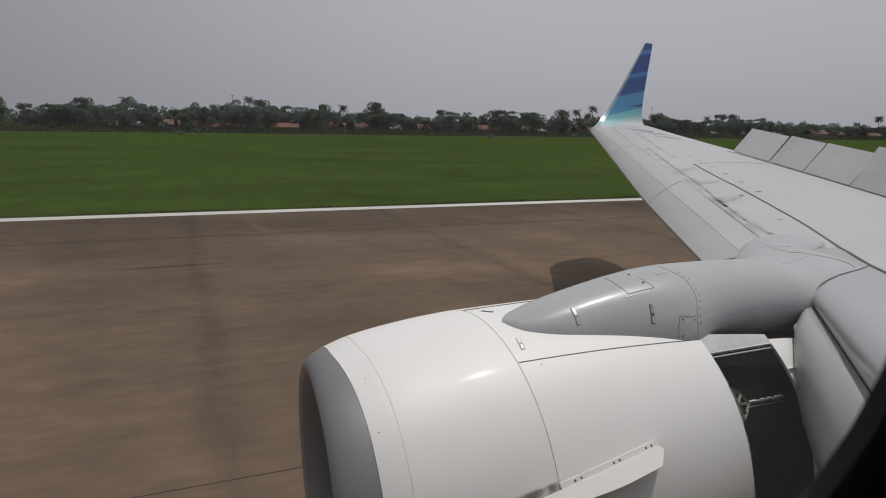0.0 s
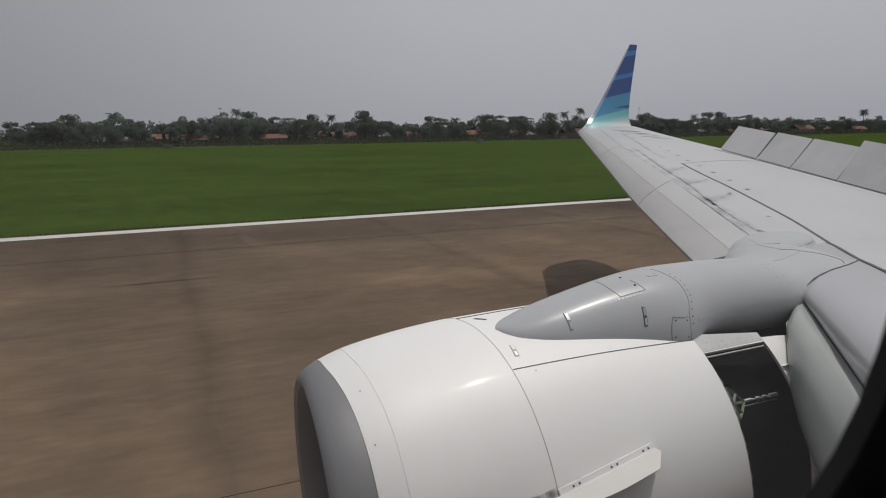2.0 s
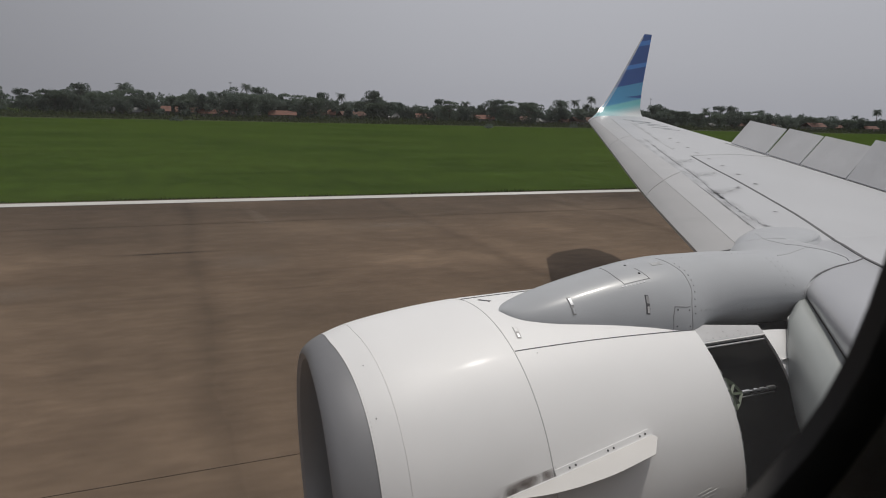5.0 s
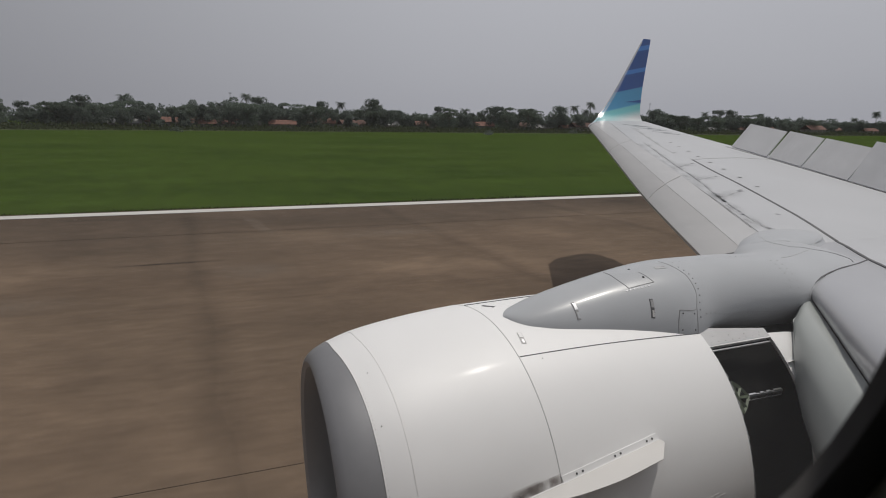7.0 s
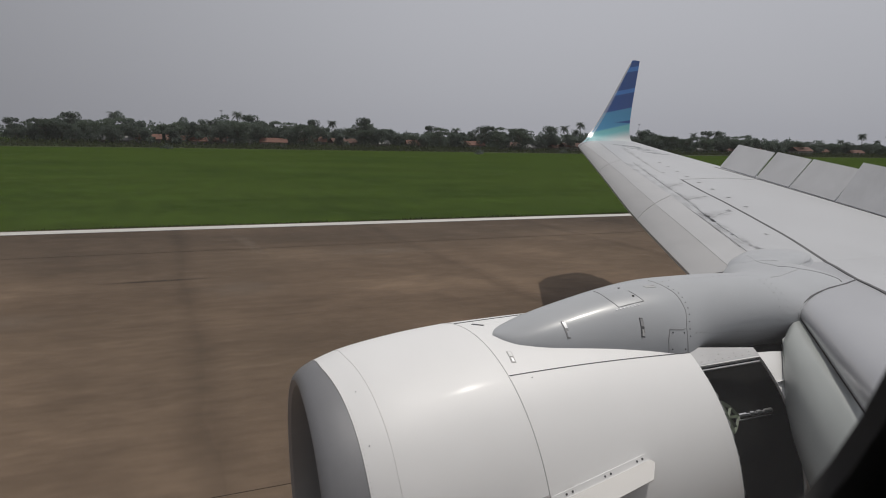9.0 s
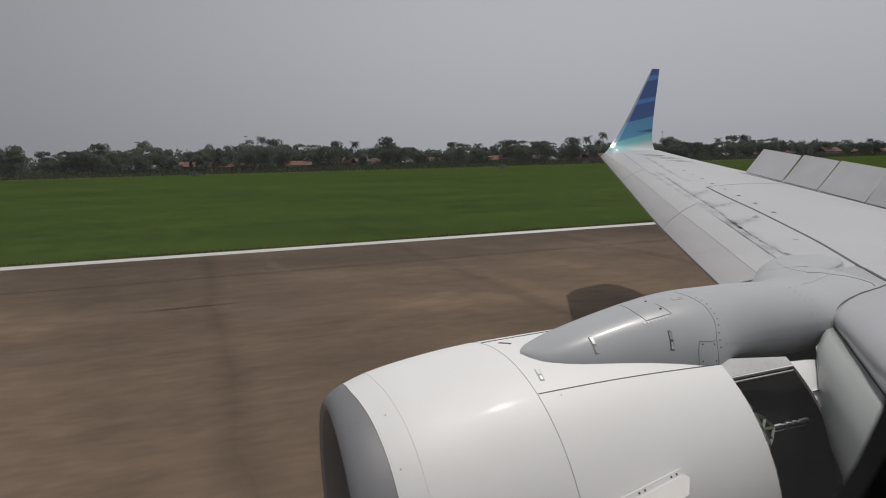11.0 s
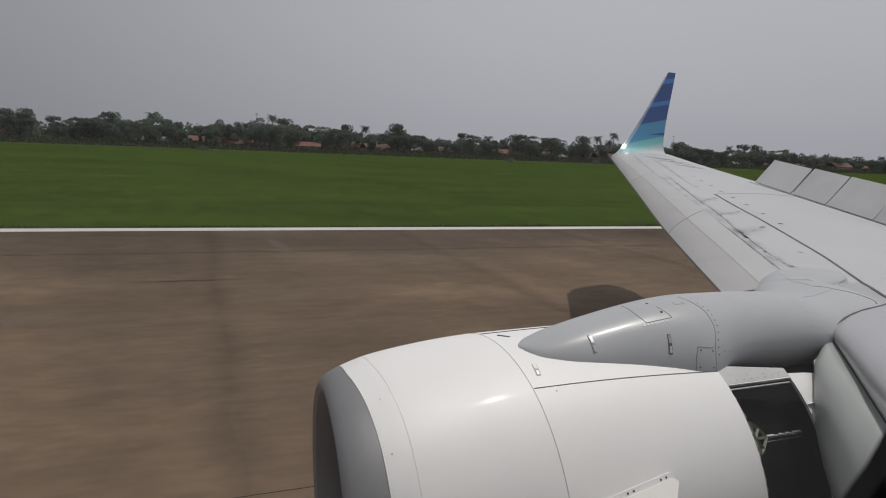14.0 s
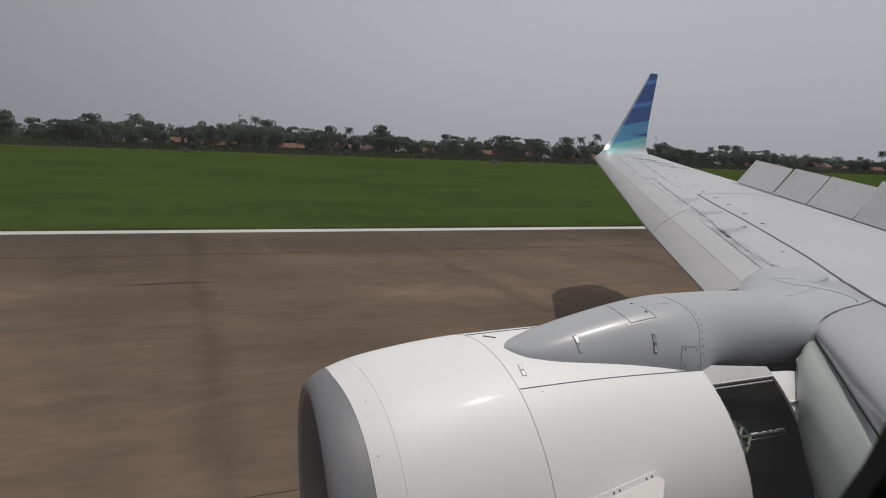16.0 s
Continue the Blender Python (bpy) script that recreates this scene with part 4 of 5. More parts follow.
# worn dots along the slat gap
for k in range(118):
    second = k >= 84
    y = 5.1 + 0.118 * k + srng.uniform(-0.1, 0.1) if not second else 5.1 + 0.19 * (k - 84) + srng.uniform(-0.1, 0.1)
    bm = bmesh.new()
    L = srng.uniform(0.02, 0.14)
    s0 = (te_s(y) + 0.028 if not second else curve(MID[::-1], y)) + srng.gauss(0, 0.006)
    strip(bm, [skin_pt(y - L, s0), skin_pt(y, s0), skin_pt(y + L, s0)], [Vector((0, -0.1, 1))] * 3, srng.uniform(0.003, 0.009) * (0.7 if second else 1), 0.003, 0.004)
    part("wear_mark", bm, SEAM if k % 4 == 0 and not second else STAIN, wing, smooth=0)
# painted marking near the tip, not readable: bars
for k, (y, s_, L) in enumerate(((14.7, 0.95, 0.45), (14.35, 1.15, 0.5), (14.0, 1.25, 0.42), (13.6, 1.45, 0.55), (13.2, 1.5, 0.5), (12.9, 1.75, 0.4), (13.9, 1.55, 0.3), (14.4, 1.4, 0.3))):
    bm = bmesh.new()
    strip(bm, [skin_pt(y - 0.25 * t, s_ + L * t) for t in np.linspace(0, 1, 5)], [Vector((0, -0.1, 1))] * 5, 0.06, 0.003, 0.004)
    part("marking_bar", bm, INK, wing, smooth=0)

# Krueger flap hanging under the inner leading edge
bm = bmesh.new()
rows = []
for k in [0, 0.06, 0.12, 0.3, 0.6, 0.9, 1.2, 1.5, 1.8, 2.1, 2.3]:
    edge = [Vector((x - 0.84 * k, y - k, z - 0.12 * k)) for x, y, z in ((4.252, 3.30, 2.460), (4.06, 3.20, 2.437), (3.878, 3.10, 2.391), (3.694, 2.93, 2.269), (3.59, 2.82, 2.112), (3.533, 2.70, 1.942), (3.524, 2.60, 1.786))]
    ease = min(1, k / 1.2)
    edge = [p.lerp(edge[0].lerp(edge[-1], i / 6), 0.5 * ease * ease * (3 - 2 * ease)) for i, p in enumerate(edge)]
    back = Vector((0.03, 0.035, -0.01))
    rows.append(edge + [edge[-1] + Vector((0.02, 0.02, -0.03))] + [p + back for p in edge[:0:-1]] + [edge[0] + back * 0.5])
vs = sheet(bm, rows, close_u=True)
bm.faces.new(vs[0])
bm.faces.new(vs[-1][::-1])
part("krueger_flap", bm, KRUEG, plane, "grey-green leading edge flap hanging open", smooth=120)

# dark bay and seam between the flap and the leading edge
bm = bmesh.new()
rows = []
for k in np.linspace(-0.05, 2.4, 10):
    q = Vector((4.262 - 0.84 * k, 3.30 - k, 2.462 - 0.12 * k))
    rows.append([q + Vector((0.002, 0, -0.004)), q + Vector((0.10, 0.03, 0.0)), q + Vector((0.14, 0.05, -0.35)), q + Vector((0.01, 0, -0.05))])
sheet(bm, rows, close_u=True)
part("flap_bay", bm, SEAM, plane, smooth=0)

# spoilers
def spoiler(y0, y1, rise, chord):
    h0, h1 = Vector((crest(y0) + 0.03, y0, plane_z(y0) + 0.01)), Vector((crest(y1) + 0.03, y1, plane_z(y1) + 0.01))
    d = (h0 - h1).normalized()
    back = Vector((0.925, -0.38, 0.0))
    up = Vector((0, 0, 1))
    v = back * math.cos(radians(rise)) + up * math.sin(radians(rise))
    n = d.cross(v).normalized() * 0.012
    bm = bmesh.new()
    g = d * 0.012
    q = [h0 - g, h1 + g, h1 + g + v * chord, h0 - g + v * chord]
    tip = n * 0.4
    a = [bm.verts.new(p) for p in (q[0] + n, q[1] + n, q[2] + tip, q[3] + tip)]
    b = [bm.verts.new(p) for p in (q[0] - n, q[1] - n, q[2] - tip, q[3] - tip)]
    bm.faces.new(a)
    bm.faces.new(b[::-1])
    for i in range(4):
        bm.faces.new((a[i], b[i], b[(i + 1) % 4], a[(i + 1) % 4]))
    return part("spoiler", bm, SPOIL, wing, "raised grey spoiler panel", smooth=0)


for y0, y1, r, c in ((10.66, 9.33, 52, 0.55), (9.285, 8.26, 52, 0.57), (8.24, 7.07, 52, 0.58), (7.05, 5.8, 58, 0.66), (5.78, 4.6, 58, 0.66)):
    spoiler(y0, y1, r, c)

# winglet
def wl_sec(t):
    """Section of the winglet; t 0 at the wing tip, 1 at its top."""
    lx = curve([(0, 11.45), (0.15, 11.85), (0.3, 12.25), (1, 13.82)], t)
    tx = curve([(0, 13.25), (0.15, 13.38), (0.3, 13.47), (1, 14.08)], t)
    y = curve([(0, 15.6), (0.15, 16.0), (0.3, 16.2), (1, 16.64)], t)
    z = curve([(0, 3.66), (0.15, 3.76), (0.3, 4.05), (1, 5.97)], t)
    th = 0.05 * (1 - 0.6 * t)
    ang = curve([(0, 6), (0.15, 40), (0.3, 72), (1, 77)], t)
    n = Vector((0, -math.sin(radians(ang)), math.cos(radians(ang))))
    pts = []
    for f, k in ((0, 0), (0.04, 0.5), (0.15, 0.9), (0.4, 1), (0.75, 0.5), (1, 0.05)):
        pts.append(Vector((lx + (tx - lx) * f, y, z)) + n * th * k)
    for f, k in ((0.75, 0.5), (0.4, 1), (0.15, 0.9), (0.04, 0.5)):
        pts.append(Vector((lx + (tx - lx) * f, y, z)) - n * th * k)
    return [reach(p) for p in pts]


bm = bmesh.new()
vs = sheet(bm, [wl_sec(t) for t in np.linspace(0, 1, 22)], close_u=True)
bm.faces.new(vs[0])
bm.faces.new(vs[-1][::-1])
WINGLET = mat("winglet_paint", (0.5, 0.5, 0.5), 0.4, vary=0.05)
wt = WINGLET.node_tree
nn, ll = wt.nodes, wt.links
geo = nn.new("ShaderNodeNewGeometry")
sep = nn.new("ShaderNodeSeparateXYZ")
ll.new(geo.outputs["Position"], sep.inputs[0])
wav = nn.new("ShaderNodeMath")
wav.operation = "MULTIPLY_ADD"          # bands climb towards the trailing edge
wav.inputs[1].default_value, wav.inputs[2].default_value = -0.19, 0.19 * 13.90
ll.new(sep.outputs["X"], wav.inputs[0])
tot = nn.new("ShaderNodeMath")
tot.operation = "ADD"
ll.new(sep.outputs["Z"], tot.inputs[0])
ll.new(wav.outputs[0], tot.inputs[1])
rng_ = nn.new("ShaderNodeMapRange")
rng_.inputs[1].default_value, rng_.inputs[2].default_value = 3.744, 6.022
ll.new(tot.outputs[0], rng_.inputs[0])
ramp = nn.new("ShaderNodeValToRGB")
ramp.color_ramp.interpolation = "LINEAR"
DEEP, SKYB, TEAL, TURQ, PALE = (0.014, 0.074, 0.29, 1), (0.05, 0.21, 0.58, 1), (0.06, 0.28, 0.50, 1), (0.16, 0.48, 0.51, 1), (0.50, 0.53, 0.54, 1)
stops = [(0.0, PALE), (0.035, PALE), (0.12, TURQ), (0.165, TURQ), (0.185, TEAL), (0.365, TEAL), (0.37, DEEP), (0.545, DEEP), (0.55, SKYB), (0.595, SKYB),
         (0.60, DEEP), (0.80, DEEP), (0.805, SKYB), (0.855, SKYB), (0.86, DEEP)]
el = ramp.color_ramp.elements
while len(el) < len(stops):
    el.new(0.5)
for e_, (q, c) in zip(el, stops):
    e_.position = q
for e_, (q, c) in zip(el, stops):
    e_.position, e_.color = q, c
ll.new(rng_.outputs[0], ramp.inputs[0])
ll.new(ramp.outputs[0], nn["Principled BSDF"].inputs["Base Color"])
part("winglet", bm, WINGLET, plane, "upturned winglet painted in blue and turquoise bands")

bm = bmesh.new()
rows = []
for t in np.linspace(0.02, 0.97, 20):
    q = wl_sec(t)
    c, a_, b_ = q[0], q[1], q[-1]
    rows.append([c + (c - q[3]).normalized() * 0.012, a_ * 0.7 + q[2] * 0.3 + (a_ - b_).normalized() * 0.004, b_ * 0.7 + q[-2] * 0.3 - (a_ - b_).normalized() * 0.004])
sheet(bm, rows, close_u=True)
part("winglet_edge", bm, STEEL, plane, "polished metal leading edge of the winglet")

# dark painted wedge low on the winglet's inner face
bm = bmesh.new()
wedge = []
for t, f in ((0.412, 1.0), (0.392, 0.72), (0.378, 0.46), (0.378, 0.70), (0.378, 1.0)):
    q = wl_sec(t)
    rim = [q[i] for i in range(6)]
    share = (0, 0.04, 0.15, 0.4, 0.75, 1)
    i = max(k for k in range(5) if share[k] <= f)
    p = rim[i].lerp(rim[i + 1], (f - share[i]) / (share[i + 1] - share[i]))
    wedge.append(p + Vector((0, -0.004, 0.001)))
bm.faces.new([bm.verts.new(p) for p in wedge])
part("paint_wedge", bm, WEDGE, plane, smooth=0)

# ---------------- cabin window and sidewall ----------------
def rounded(x0, x1, z0, z1, r, n=8):
    pts = []
    for cx, cz, a0 in ((x1 - r, z1 - r, 0), (x0 + r, z1 - r, 90), (x0 + r, z0 + r, 180), (x1 - r, z0 + r, 270)):
        pts += [(cx + r * math.cos(radians(a0 + 90 * k / n)), cz + r * math.sin(radians(a0 + 90 * k / n))) for k in range(n + 1)]
    return pts


CZ = 3.573
def ring(y, grow, r):
    """Outline of the window; the wall leans in towards its top."""
    return [Vector((x, y - 0.2146 * (z - CZ), z)) for x, z in rounded(-0.17 - grow, 0.351 + grow, CZ - 0.234 - grow, CZ + 0.30 + grow, r)]


bm = bmesh.new()
rows = [ring(0.44, 0.45, 0.46), ring(0.243, 0.14, 0.25), ring(0.200, 0.026, 0.165), ring(0.189, 0.0, 0.146), ring(0.179, 0.003, 0.148), ring(0.171, 0.014, 0.158), ring(0.168, 0.026, 0.168), ring(0.172, 0.034, 0.174)]
sheet(bm, rows, close_u=True)
part("window_frame", bm, TRIM, plane, "black rubber cabin window surround")

bm = bmesh.new()
sheet(bm, [ring(0.170, 0.027, 0.168), ring(0.165, 0.034, 0.174), ring(0.163, 0.06, 0.19), ring(0.169, 0.10, 0.22)], close_u=True)
part("window_bezel", bm, PANEL, plane, "pale plastic bezel round the cabin window")

# the acrylic pane; an added translucent share veils the view and lifts blacks
PANE = bpy.data.materials.new("veiled_acrylic")
PANE.use_nodes = True
pn, pk = PANE.node_tree.nodes, PANE.node_tree.links
pn.remove(pn["Principled BSDF"])
clear, film_, veil_mix = pn.new("ShaderNodeBsdfTransparent"), pn.new("ShaderNodeBsdfTranslucent"), pn.new("ShaderNodeMixShader")
film_.inputs["Color"].default_value = (0.8, 0.8, 0.82, 1)
veil_mix.inputs[0].default_value = 0.04
pk.new(clear.outputs[0], veil_mix.inputs[1])
pk.new(film_.outputs[0], veil_mix.inputs[2])
pk.new(veil_mix.outputs[0], pn["Material Output"].inputs["Surface"])
bm = bmesh.new()
bm.faces.new([bm.verts.new(p) for p in ring(0.235, 0.10, 0.22)])
part("window_pane", bm, PANE, plane, "clear acrylic cabin window pane with a faint pale veil", smooth=0)

# cabin sidewall round the window, and plain walls that close the cabin
bm = bmesh.new()
inner = ring(0.168, 0.095, 0.215)
outer = []
for p in inner:
    a = math.atan2(p.z - CZ, p.x - 0.15)
    k = min(1.6 / max(abs(math.cos(a)), 1e-6), 0.95 / max(abs(math.sin(a)), 1e-6))
    outer.append(Vector((0.15 + k * math.cos(a), 0.193, CZ + k * math.sin(a))))
TUBE_Y, TUBE_Z, TUBE_R = -1.25, 3.40, 1.88


def on_tube(x, z):
    return Vector((x, TUBE_Y + math.sqrt(max(0, TUBE_R**2 - (z - TUBE_Z) ** 2)), z))


skin_out = [on_tube(p.x, p.z) for p in outer]
sheet(bm, [inner, outer], close_u=True)
part("sidewall", bm, PANEL, plane, "plain pale cabin sidewall panel in shade")
bm = bmesh.new()
sheet(bm, [ring(0.44, 0.45, 0.46), skin_out], close_u=True)
za, zb = CZ - 0.95 - TUBE_Z, CZ + 0.95 - TUBE_Z
aa, ab = math.asin(za / TUBE_R), math.asin(zb / TUBE_R)


def arc(x, a0, a1, n):
    return [Vector((x, TUBE_Y + TUBE_R * math.cos(a0 + (a1 - a0) * k / n), TUBE_Z + TUBE_R * math.sin(a0 + (a1 - a0) * k / n))) for k in range(n + 1)]


sheet(bm, [arc(-1.45, ab, aa + 2 * math.pi, 44), arc(1.75, ab, aa + 2 * math.pi, 44)])
vs = sheet(bm, [arc(x, 0, 2 * math.pi * 47 / 48, 47) for x in (-5.0, -3.0, -1.45)], close_u=True)
bm.faces.new(vs[0])
vs = sheet(bm, [arc(x, 0, 2 * math.pi * 47 / 48, 47) for x in (1.75, 4.0, 7.0, 10.0)], close_u=True)
bm.faces.new(vs[-1][::-1])
part("fuselage_skin", bm, SKIN, plane, "white fuselage side")
# main wheels, under the inner wing
bm = bmesh.new()
tube(bm, [Vector((7.4, 1.65, 0.5)), Vector((7.35, 1.65, 2.45))], [0.09, 0.13], 12)
tube(bm, [Vector((7.4, 1.2, 0.555)), Vector((7.4, 2.1, 0.555))], 0.07, 10)
gear = part("landing_gear", bm, STEEL, plane, "steel main landing gear leg")
for yy in (1.25, 2.05):
    bm = bmesh.new()
    rows = []
    for k in range(32):
        a = k * math.pi / 16
        rows.append([Vector((7.4 + r * math.cos(a), yy + w, 0.555 + r * math.sin(a))) for r, w in ((0.30, -0.15), (0.50, -0.19), (0.56, -0.11), (0.56, 0.11), (0.50, 0.19), (0.30, 0.15))])
    sheet(bm, rows, close_u=True, close_v=True)
    part("tyre", bm, RUBBER, gear, "black tyre")
    bm = bmesh.new()
    tube(bm, [Vector((7.4, yy - 0.13, 0.555)), Vector((7.4, yy + 0.13, 0.555))], 0.31, 24)
    part("rim", bm, STEEL, gear)
for nm, c, s in (("cabin_floor", (0.15, -1.15, 2.62), (3.3, 2.72, 0.06)), ("cabin_ceiling", (0.15, -1.15, 4.52), (3.3, 2.72, 0.06)),
                 ("cabin_wall", (0.15, -2.5, 3.57), (3.3, 0.06, 1.9)), ("cabin_end", (-1.47, -1.15, 3.57), (0.06, 2.72, 1.9)), ("cabin_end", (1.77, -1.15, 3.57), (0.06, 2.72, 1.9))):
    bm = bmesh.new()
    box(bm, c, s)
    part(nm, bm, PANEL, plane, smooth=0)


# ---------------- trees, palms, houses ----------------
def leaf_quad(bm, c, size, rng, up=0.8):
    a = Vector((rng.gauss(0, 1), rng.gauss(0, 1), rng.gauss(up, 0.5))).normalized()
    u = a.orthogonal().normalized()
    w = a.cross(u)
    k = rng.uniform(0, 6.28)
    u, w = u * math.cos(k) + w * math.sin(k), w * math.cos(k) - u * math.sin(k)
    s, t = size * rng.uniform(0.6, 1.2), size * rng.uniform(0.4, 0.9)
    bm.faces.new([bm.verts.new(c + u * s * p + w * t * q) for p, q in ((-1, -0.3), (0, -1), (1, 0.2), (0.1, 1))])


def tree(seed, height, spread, low=0.15):
    rng = random.Random(seed)
    t = empty("tree", "dark green broadleaf tree at the field's edge", "tree", "trees beyond the airfield")
    bm = bmesh.new()
    tube(bm, [Vector((0, 0, -0.3)), Vector((0.1, 0, height * 0.25)), Vector((0.25, 0.1, height * 0.55))], [0.32, 0.24, 0.12], 7)
    tips = []
    for k in range(7):
        a = k * 0.9 + rng.uniform(0, 0.5)
        b = Vector((0.15, 0.05, height * rng.uniform(0.25, 0.5)))
        e = b + Vector((math.cos(a) * spread * 0.6, math.sin(a) * spread * 0.6, height * rng.uniform(0.15, 0.35)))
        tube(bm, [b, b.lerp(e, 0.5) + Vector((0, 0, 0.3)), e], [0.12, 0.08, 0.04], 5)
        tips.append(e)
    part("trunk", bm, BARK, t)
    bm = bmesh.new()
    lumps = [(Vector((rng.gauss(0, spread * 0.42), rng.gauss(0, spread * 0.42), height * rng.uniform(low + 0.15, 0.88))), rng.uniform(0.22, 0.42) * spread) for k in range(16)]
    for c, r in lumps:
        for k in range(150):
            d = Vector((rng.gauss(0, 1), rng.gauss(0, 1), rng.gauss(0, 0.8))).normalized() * r * rng.uniform(0.55, 1.05)
            p = c + d
            if p.z > height * 0.08:
                leaf_quad(bm, p, 0.36, rng)
    part("crown", bm, LEAF, t, smooth=0)
    return t


def spreading_tree(seed, height, spread):
    """Tall tree with flat layered tiers of pale leaves on bare limbs."""
    rng = random.Random(seed)
    t = empty("tree", "tall spreading tree with flat pale green tiers", "tree", "trees beyond the airfield")
    bm = bmesh.new()
    tube(bm, [Vector((0, 0, -0.3)), Vector((0.1, 0.1, height * 0.45)), Vector((0.3, 0, height * 0.75))], [0.28, 0.2, 0.1], 7)
    tiers = []
    for k in range(11):
        a = k * 2.4 + rng.uniform(-0.3, 0.3)
        b = Vector((0.15, 0, height * rng.uniform(0.35, 0.6)))
        e = Vector((math.cos(a) * spread * rng.uniform(0.2, 0.8), math.sin(a) * spread * rng.uniform(0.2, 0.8), height * rng.uniform(0.62, 0.97)))
        tube(bm, [b, b.lerp(e, 0.55) + Vector((0, 0, -0.2)), e], [0.1, 0.07, 0.03], 5)
        tiers.append(e)
    part("trunk", bm, BARK, t)
    bm = bmesh.new()
    for e in tiers:
        r = spread * rng.uniform(0.32, 0.55)
        for k in range(140):
            a, d = rng.uniform(0, 6.28), r * math.sqrt(rng.random())
            leaf_quad(bm, e + Vector((math.cos(a) * d, math.sin(a) * d, rng.gauss(0, 0.28) + 0.5 * (1 - (d / r) ** 2))), 0.34, rng)
    for k in range(620):
        leaf_quad(bm, Vector((rng.gauss(0, spread * 0.4), rng.gauss(0, spread * 0.4), height * rng.uniform(0.08, 0.55))), 0.4, rng)
    part("crown", bm, CANOPY, t, smooth=0)
    return t


def palm(seed, height):
    rng = random.Random(seed)
    t = empty("palm_tree", "tall coconut palm with drooping fronds", "palm tree", "palms beyond the airfield")
    bm = bmesh.new()
    bend = rng.uniform(-1.2, 1.2)
    pts = [Vector((bend * k * k, 0.3 * bend * k * k, height * k)) for k in (-0.03, 0.2, 0.4, 0.6, 0.8, 1.0)]
    tube(bm, pts, [0.26, 0.2, 0.17, 0.15, 0.14, 0.13], 7)
    part("trunk", bm, BARK, t)
    bm = bmesh.new()
    top = pts[-1]
    for k in range(36):
        a = k * 2.4 + rng.uniform(-0.2, 0.2)
        lift = rng.uniform(-0.9, 1.7)
        L = rng.uniform(2.8, 3.9)
        d = Vector((math.cos(a), math.sin(a), 0))
        side = Vector((-d.y, d.x, 0))
        mid = []
        for j in range(8):
            f = j / 7
            mid.append(top + d * L * f * (1 - 0.15 * f) + Vector((0, 0, L * (lift * 0.55 * f - 0.55 * f * f))))
        for j in range(7):
            p, q = mid[j], mid[j + 1]
            for sg in (-1, 1):
                w = 0.8 * (1 - abs(2 * (j / 7) - 0.8) * 0.55)
                tip = q + side * sg * w + Vector((0, 0, -0.35 * w))
                bm.faces.new([bm.verts.new(v) for v in (p, q, tip)])
    part("crown", bm, PALM, t, smooth=0)
    return t


def house(w, d, h, roof_m, label):
    t = empty("house", label, "house", "houses beyond the airfield")
    bm = bmesh.new()
    box(bm, (0, 0, h / 2 - 0.1), (w, d, h + 0.2))
    part("wall", bm, WALLM, t, smooth=0)
    bm = bmesh.new()
    e, r = 0.5, d * 0.32
    for sg in (-1, 1):
        rows = [[(-w / 2 - e, sg * (d / 2 + e), h - 0.1), (w / 2 + e, sg * (d / 2 + e), h - 0.1)], [(-w / 2 - e, 0, h + r), (w / 2 + e, 0, h + r)],
                [(-w / 2 - e, 0, h + r + 0.15), (w / 2 + e, 0, h + r + 0.15)], [(-w / 2 - e, sg * (d / 2 + e), h + 0.05), (w / 2 + e, sg * (d / 2 + e), h + 0.05)]]
        sheet(bm, rows, close_v=True)
    part("roof", bm, roof_m, t, smooth=0)
    n = max(2, int(w / 3))
    for k in range(n):
        bm = bmesh.new()
        box(bm, ((k + 0.5) * w / n - w / 2, -d / 2 - 0.02, h * 0.5), (1.1, 0.08, 1.1))
        part("window", bm, GLASSD, t, smooth=0)
    return t


rng = random.Random(11)
protos = [tree(k, h, s) for k, (h, s) in enumerate(((10, 4.5), (12, 5), (8.5, 4.2), (13.5, 5.2), (9.5, 5.5), (7, 3.6)))]
protos += [spreading_tree(60 + k, h, w) for k, (h, w) in enumerate(((10.5, 5.5), (9.5, 5), (11.5, 6.2)))]
palms = [palm(k + 40, h) for k, h in enumerate((13, 11.5, 14.5, 10))]
houses = [house(11, 7, 3.0, ROOF, "low house with a red tiled roof"), house(16, 8, 3.2, ROOF, "long low house with a red tiled roof"),
          house(9, 6, 2.8, TIN, "small house with a pale tin roof"), house(22, 8, 3.0, TIN, "long pale shed with a tin roof")]
first = {}


def put(ob, x, y, turn, s):
    m = pose(x, y, -0.05, 0, 0, turn) @ Matrix.Scale(s, 4)
    if ob not in first:
        first[ob] = True
        ob.matrix_basis = m
        return ob
    c = copy_thing(ob, pose(x, y, -0.05, 0, 0, turn))
    c.scale = (s, s, s)
    return c


